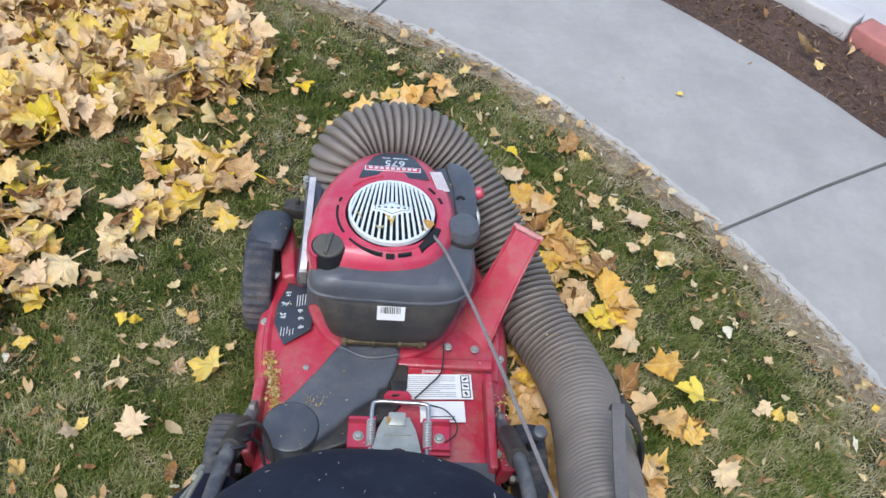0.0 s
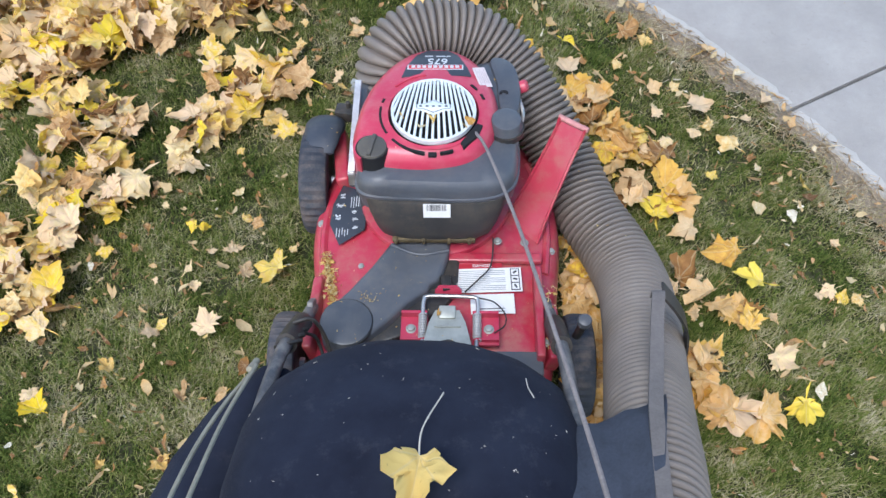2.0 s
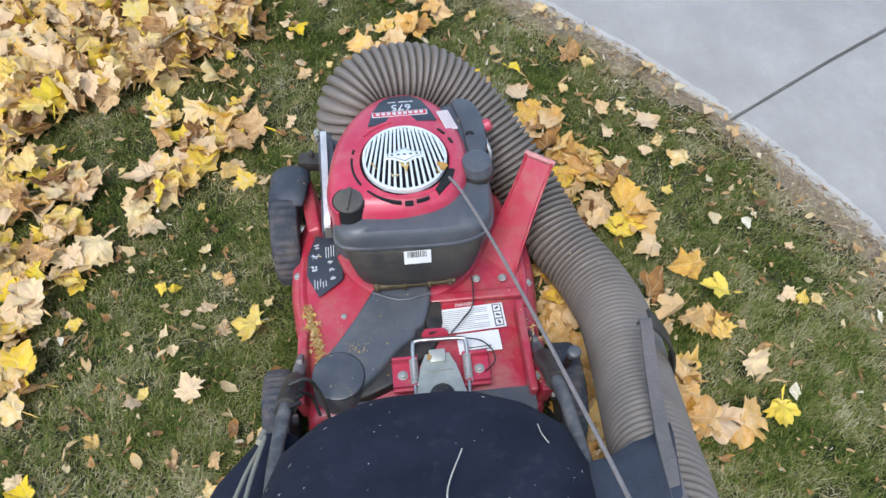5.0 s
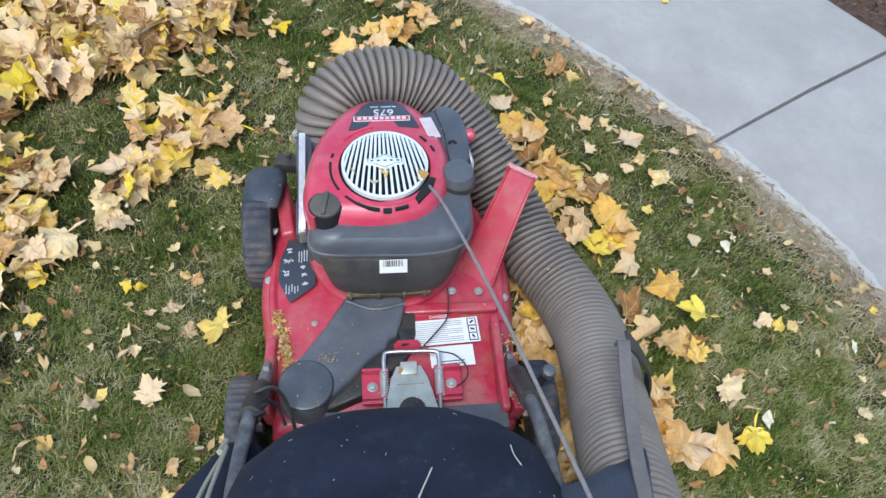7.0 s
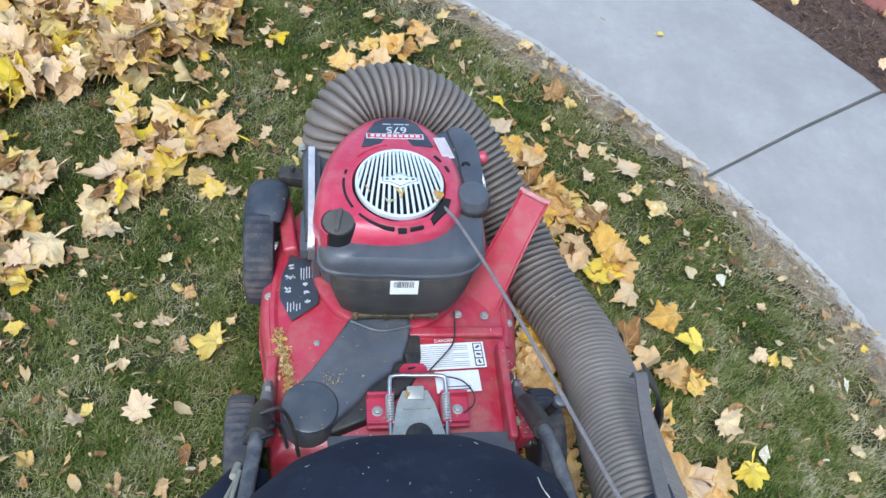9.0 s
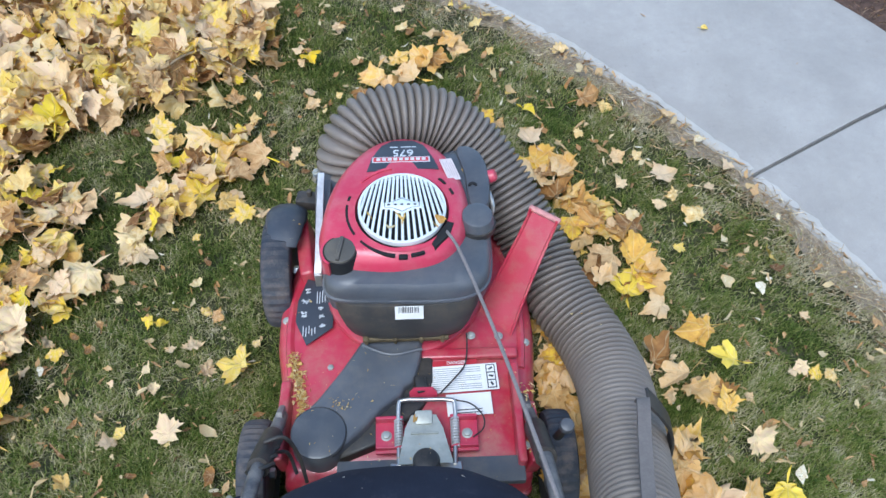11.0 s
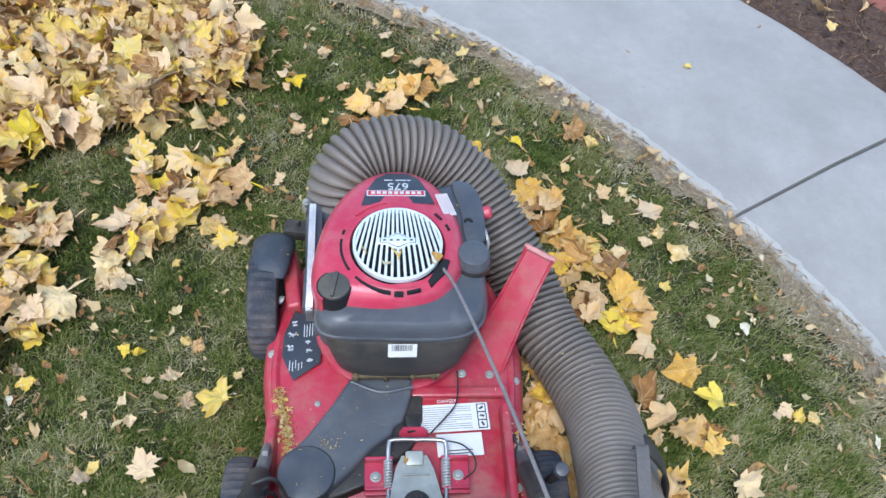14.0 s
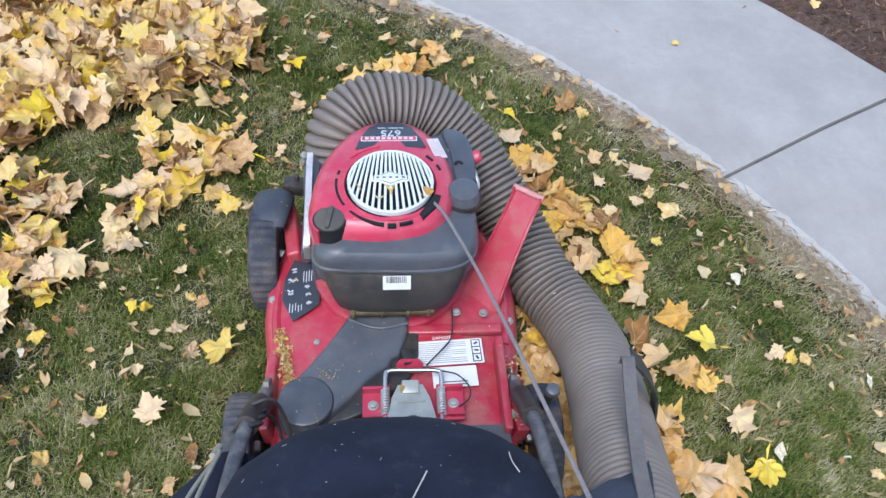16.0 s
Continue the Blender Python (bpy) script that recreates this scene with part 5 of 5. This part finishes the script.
# ---- small fragments in the grass, mulch and crumbs on the mower ----
def chip_arrays(seed):
    """A torn, curled scrap of leaf of unit size."""
    rnd = random.Random(seed)
    n = 9
    slim = rnd.choice((0.2, 0.3, 0.42, 0.6))
    pts = [(0, 0)] + [(math.cos(2 * math.pi * k / n) * rnd.uniform(0.3, 1.35) * slim, math.sin(2 * math.pi * k / n) * rnd.uniform(0.45, 1.3)) for k in range(n)]
    bend = rnd.uniform(-0.7, 0.9)
    verts = [(x, y, bend * y * y * 0.6 + 0.5 * abs(x) + rnd.uniform(-0.08, 0.12)) for x, y in pts]
    tris = []
    for k in range(n):
        tris += [0, 1 + k, 1 + (k + 1) % n]
    return np.array(verts), np.array(tris), np.array(pts)


CHIP = [chip_arrays(i) for i in range(20)]


def build_fragments():
    rows = []
    while len(rows) < 5200:
        x, y = rng.uniform(-1.6, 1.6), rng.uniform(-0.95, 1.8)
        d = lawn_distance(np.array([[x, y]]))[0]
        if d < 0.0 and rng.random() < 0.99:
            continue
        size = rng.choice((0.003, 0.004, 0.005, 0.006, 0.007, 0.009, 0.012, 0.018)) * rng.uniform(0.7, 1.3)
        rows.append((rng.randrange(20), lay(x, y, rng.uniform(0.016, 0.036) if d > 0 else 0.021, size, 24)))
    # trodden litter along the bare edge of the lawn
    for _ in range(1300):
        p = edge_at(rng.uniform(run[JOINT_AT] - 2.6, run[JOINT_AT] + 1.6), -abs(rng.gauss(0.0, 0.09)) + 0.006)
        rows.append((rng.randrange(20), lay(p.x, p.y, rng.uniform(0.014, 0.026), rng.choice((0.003, 0.004, 0.006, 0.009)) * rng.uniform(0.7, 1.3), 20) @ Matrix.Diagonal((0.4, 1.5, 1, 1))))
    straw = []
    for _ in range(5200):
        p = edge_at(rng.uniform(run[JOINT_AT] - 2.6, run[JOINT_AT] + 1.6), -abs(rng.gauss(0.0, 0.08)) + 0.008)
        straw.append((rng.randrange(20), lay(p.x, p.y, rng.uniform(0.012, 0.022), rng.uniform(0.006, 0.014), 14) @ Matrix.Diagonal((0.13, 1.5, 0.7, 1))))
    tagged(joined_leaves("edge_straw", straw, STRAW, CHIP), "dry straw and clippings trodden along the path edge", "straw", kind="stuff")
    small = []
    while len(small) < 210:
        x, y = rng.uniform(-1.5, 1.4), rng.uniform(-0.9, 1.6)
        if inside(x, y, DRIFT) or lawn_distance(np.array([[x, y]]))[0] < 0.02:
            continue
        small.append((rng.randrange(24), lay(x, y, rng.uniform(0.02, 0.034), rng.uniform(0.2, 0.48), 26)))
    tagged(joined_leaves("withered_leaves", small, LEAF_MANY), "small withered leaves caught in the grass", "leaf litter", kind="stuff")
    tagged(joined_leaves("leaf_fragments", rows, CHIPS, CHIP), "shredded bits of dead leaf scattered through the grass", "leaf litter", kind="stuff")
    rows = []
    for _ in range(9500):
        p = edge_at(rng.uniform(run[JOINT_AT] - 3.2, run[JOINT_AT] + 2.4), WIDTH + rng.uniform(-0.005, 0.34))
        s = rng.uniform(0.004, 0.016)
        rows.append((rng.randrange(20), lay(p.x, p.y, 0.012 + rng.random() * 0.02, s, 30) @ Matrix.Diagonal((0.35, 1.5, 1, 1))))
    tagged(joined_leaves("bark_chips", rows, BARK, CHIP), "dark shredded bark mulch in the bed", "mulch", kind="stuff")
    rows = []
    for _ in range(620):
        f = rng.random()
        p = Vector((-0.222, -0.17, 0.162)).lerp(Vector((-0.195, -0.285, 0.160)), f)
        rows.append((rng.randrange(20), lay(p.x + rng.gauss(0, 0.006), p.y + rng.gauss(0, 0.01), p.z + rng.random() * 0.012, rng.uniform(0.0018, 0.006), 30)))
    for _ in range(34):
        rows.append((rng.randrange(20), lay(-0.12 + rng.gauss(0, 0.012), -0.29 + rng.gauss(0, 0.012), 0.217, rng.uniform(0.0012, 0.0035), 15)))
    for _ in range(110):
        rows.append((rng.randrange(20), lay(rng.uniform(0.2, 0.24), rng.uniform(-0.4, -0.25), 0.2, rng.uniform(0.002, 0.005), 25)))
    # crumbs wherever they settled on the upward faces of the mower
    bpy.context.view_layer.update()
    deps = bpy.context.evaluated_depsgraph_get()
    for _ in range(260):
        x, y = rng.uniform(-0.25, 0.26), rng.uniform(-0.45, 0.2)
        hit, at, nrm, _index, ob, _m = scene.ray_cast(deps, Vector((x, y, 0.7)), Vector((0, 0, -1)))
        if hit and at.z > 0.12 and nrm.z > 0.75 and ob.name.split(".")[0] not in ("starter_rope", "collector_bag", "lint"):
            if at.z < 0.25 or rng.random() < 0.15:
                rows.append((rng.randrange(20), lay(x, y, at.z + 0.0008, rng.choice((0.0009, 0.0013, 0.0018, 0.003)), 8)))
    top = spline(HOSE_PATH, 60)
    for _ in range(26):
        p = top[rng.randrange(500, 840)] + Vector((rng.gauss(0, 0.25), -0.35, 0.94)).normalized() * 0.0745
        rows.append((rng.randrange(20), lay(p.x, p.y, p.z, rng.uniform(0.0016, 0.005), 20)))
    for x, y, z in ((-0.005, -0.026, 0.436), (0.002, -0.034, 0.436), (0.07, -0.032, 0.432), (0.06, -0.045, 0.432), (-0.06, -0.02, 0.433), (-0.022, -0.05, 0.434), (0.012, -0.33, 0.222)):
        rows.append((rng.randrange(20), lay(x, y, z, rng.uniform(0.008, 0.014), 10)))
    tagged(joined_leaves("leaf_crumbs", rows, CRUMBS, CHIP), "crumbled yellow leaf bits caught on the mower", "leaf litter", kind="stuff")


build_fragments()


def build_bed_leaves():
    for _ in range(26):
        p = edge_at(rng.uniform(run[JOINT_AT] - 2.2, run[JOINT_AT] + 1.2), WIDTH + rng.uniform(0.05, 0.33))
        leaf = new("maple_leaf", LEAF_MESHES[rng.randrange(24)])
        leaf.matrix_world = lay(p.x, p.y, 0.045, rng.uniform(0.4, 0.9), 22)
        tagged(leaf, "withered maple leaf lying on the bark mulch", "leaf", "leaves in the bed")
    s = run[JOINT_AT] - 6.0
    k = 0
    while s < run[JOINT_AT] + 5.0:
        ln = 0.3
        p, q = edge_at(s + 0.006, WIDTH + 0.39), edge_at(s + ln - 0.006, WIDTH + 0.39)
        d = q - p
        m = Matrix.Translation((p + q) / 2 + Vector((0, 0, 0.012 + 0.012 * noise.noise(Vector((s * 3, 1, 0)))))) @ Matrix.Rotation(math.atan2(d.y, d.x) + 0.05 * noise.noise(Vector((s * 5, 7, 0))), 4, "Z")
        ob = part("edging_stone", block((d.length, 0.11, 0.13), m, 0.012, 3), EDGE_RED if k % 3 == 1 else EDGE_PALE)
        tagged(ob, "weathered red concrete edging stone by the mulch" if k % 3 == 1 else "pale grey concrete edging stone by the mulch", "edging stone", "edging of the bed")
        s += ln
        k += 1


build_bed_leaves()


# ---- grass ----
def build_grass():
    gen = np.random.default_rng(4)

    def blades(n, x0, x1, y0, y1, hmin, hmax, wide):
        xy = np.stack([gen.uniform(x0, x1, n), gen.uniform(y0, y1, n)], 1)
        d = lawn_distance(xy)
        rim = np.minimum(np.minimum(xy[:, 0] - x0, x1 - xy[:, 0]), np.minimum(xy[:, 1] - y0, y1 - xy[:, 1]))
        wave = 0.12 * np.sin(xy[:, 0] * 7 + xy[:, 1] * 3) + 0.1 * np.sin(xy[:, 1] * 9 - xy[:, 0] * 4)
        tuft = np.sin(xy[:, 0] * 31 + 3 * np.sin(xy[:, 1] * 17)) * np.sin(xy[:, 1] * 29 + 3 * np.sin(xy[:, 0] * 13 + 1))
        far = (xy[:, 0] < -1.5) | (xy[:, 0] > 1.35) | (xy[:, 1] < -0.92) | (xy[:, 1] > 1.62) | (wide < 2)
        keep = far & (gen.random(n) < np.clip((rim + wave * 0.6) / (0.16 * (x1 - x0) / 3.35), 0.0, 1.0)) & (d > -0.012) & (gen.random(n) < np.clip(0.4 + d * 4.5, 0.4, 1.0)) & (gen.random(n) < 0.66 + 0.46 * tuft)
        xy, d, tuft = xy[keep], d[keep], tuft[keep]
        n = len(xy)
        h = gen.uniform(hmin, hmax, n) * np.clip(0.45 + d * 4, 0.45, 1.0) * (1 + 0.3 * tuft)
        az = gen.uniform(0, 2 * np.pi, n)
        # a slight common lie of the grass, with drifting patches
        patch = np.sin(xy[:, 0] * 5.1 + np.sin(xy[:, 1] * 4.3) * 1.7) * 0.6
        az = np.where(gen.random(n) < 0.45, patch + gen.normal(0, 0.7, n), az)
        lean = np.abs(gen.normal(0.75, 0.4, n))
        # cut straw and thatch that lies almost flat among the blades
        thatch = gen.random(n) < 0.2
        lean = np.where(thatch, gen.uniform(1.5, 1.9, n), lean)
        w = gen.uniform(0.0009, 0.0018, n) * wide
        dirx, diry = np.cos(az), np.sin(az)
        px, py = -diry, dirx
        base = np.column_stack([xy, np.full(n, -0.006)])

        def at(f, wf):
            out = np.empty((n, 2, 3))
            up = h * f * np.cos(lean * f * 0.8)
            side = h * f * np.sin(lean * (0.4 + 0.6 * f))
            c = base + np.column_stack([dirx * side, diry * side, up])
            off = np.column_stack([px * w * wf, py * w * wf, np.zeros(n)])
            out[:, 0], out[:, 1] = c - off, c + off
            return out

        a, b, c = at(0, 1.0), at(0.55, 0.85), at(1.0, 0.0)
        verts = np.concatenate([a, b, c[:, :1]], 1).reshape(-1, 3)
        k = (np.arange(n) * 5)[:, None]
        faces = (k + np.array([[0, 1, 3, 0, 3, 2, 2, 3, 4]])).reshape(-1)
        dry = gen.random(n) + np.clip(0.85 - d * 3.8, 0, 0.85) + 0.12 * np.sin(xy[:, 0] * 3.7 + 1) * np.sin(xy[:, 1] * 4.9)
        dry = np.where(thatch, dry * 0.35 + 0.62, dry * 0.86)
        uv = np.empty((n, 5, 2))
        uv[:, :, 0] = np.clip(dry, 0, 1)[:, None]
        uv[:, :, 1] = np.array([0, 0, 0.55, 0.55, 1])
        return verts, faces, uv.reshape(-1, 2)

    v1, f1, u1 = blades(960000, -1.65, 1.45, -1.05, 1.75, 0.012, 0.034, 0.66)
    v2, f2, u2 = blades(170000, -6, 2.2, -6, 3.6, 0.03, 0.06, 3.0)
    me = array_mesh("grass", np.concatenate([v1, v2]), np.concatenate([f1, f2 + len(v1)]), 3, GRASS, np.concatenate([u1, u2]))
    tagged(new("grass", me), "short autumn lawn grass, green mixed with straw", "grass", kind="stuff")


build_grass()
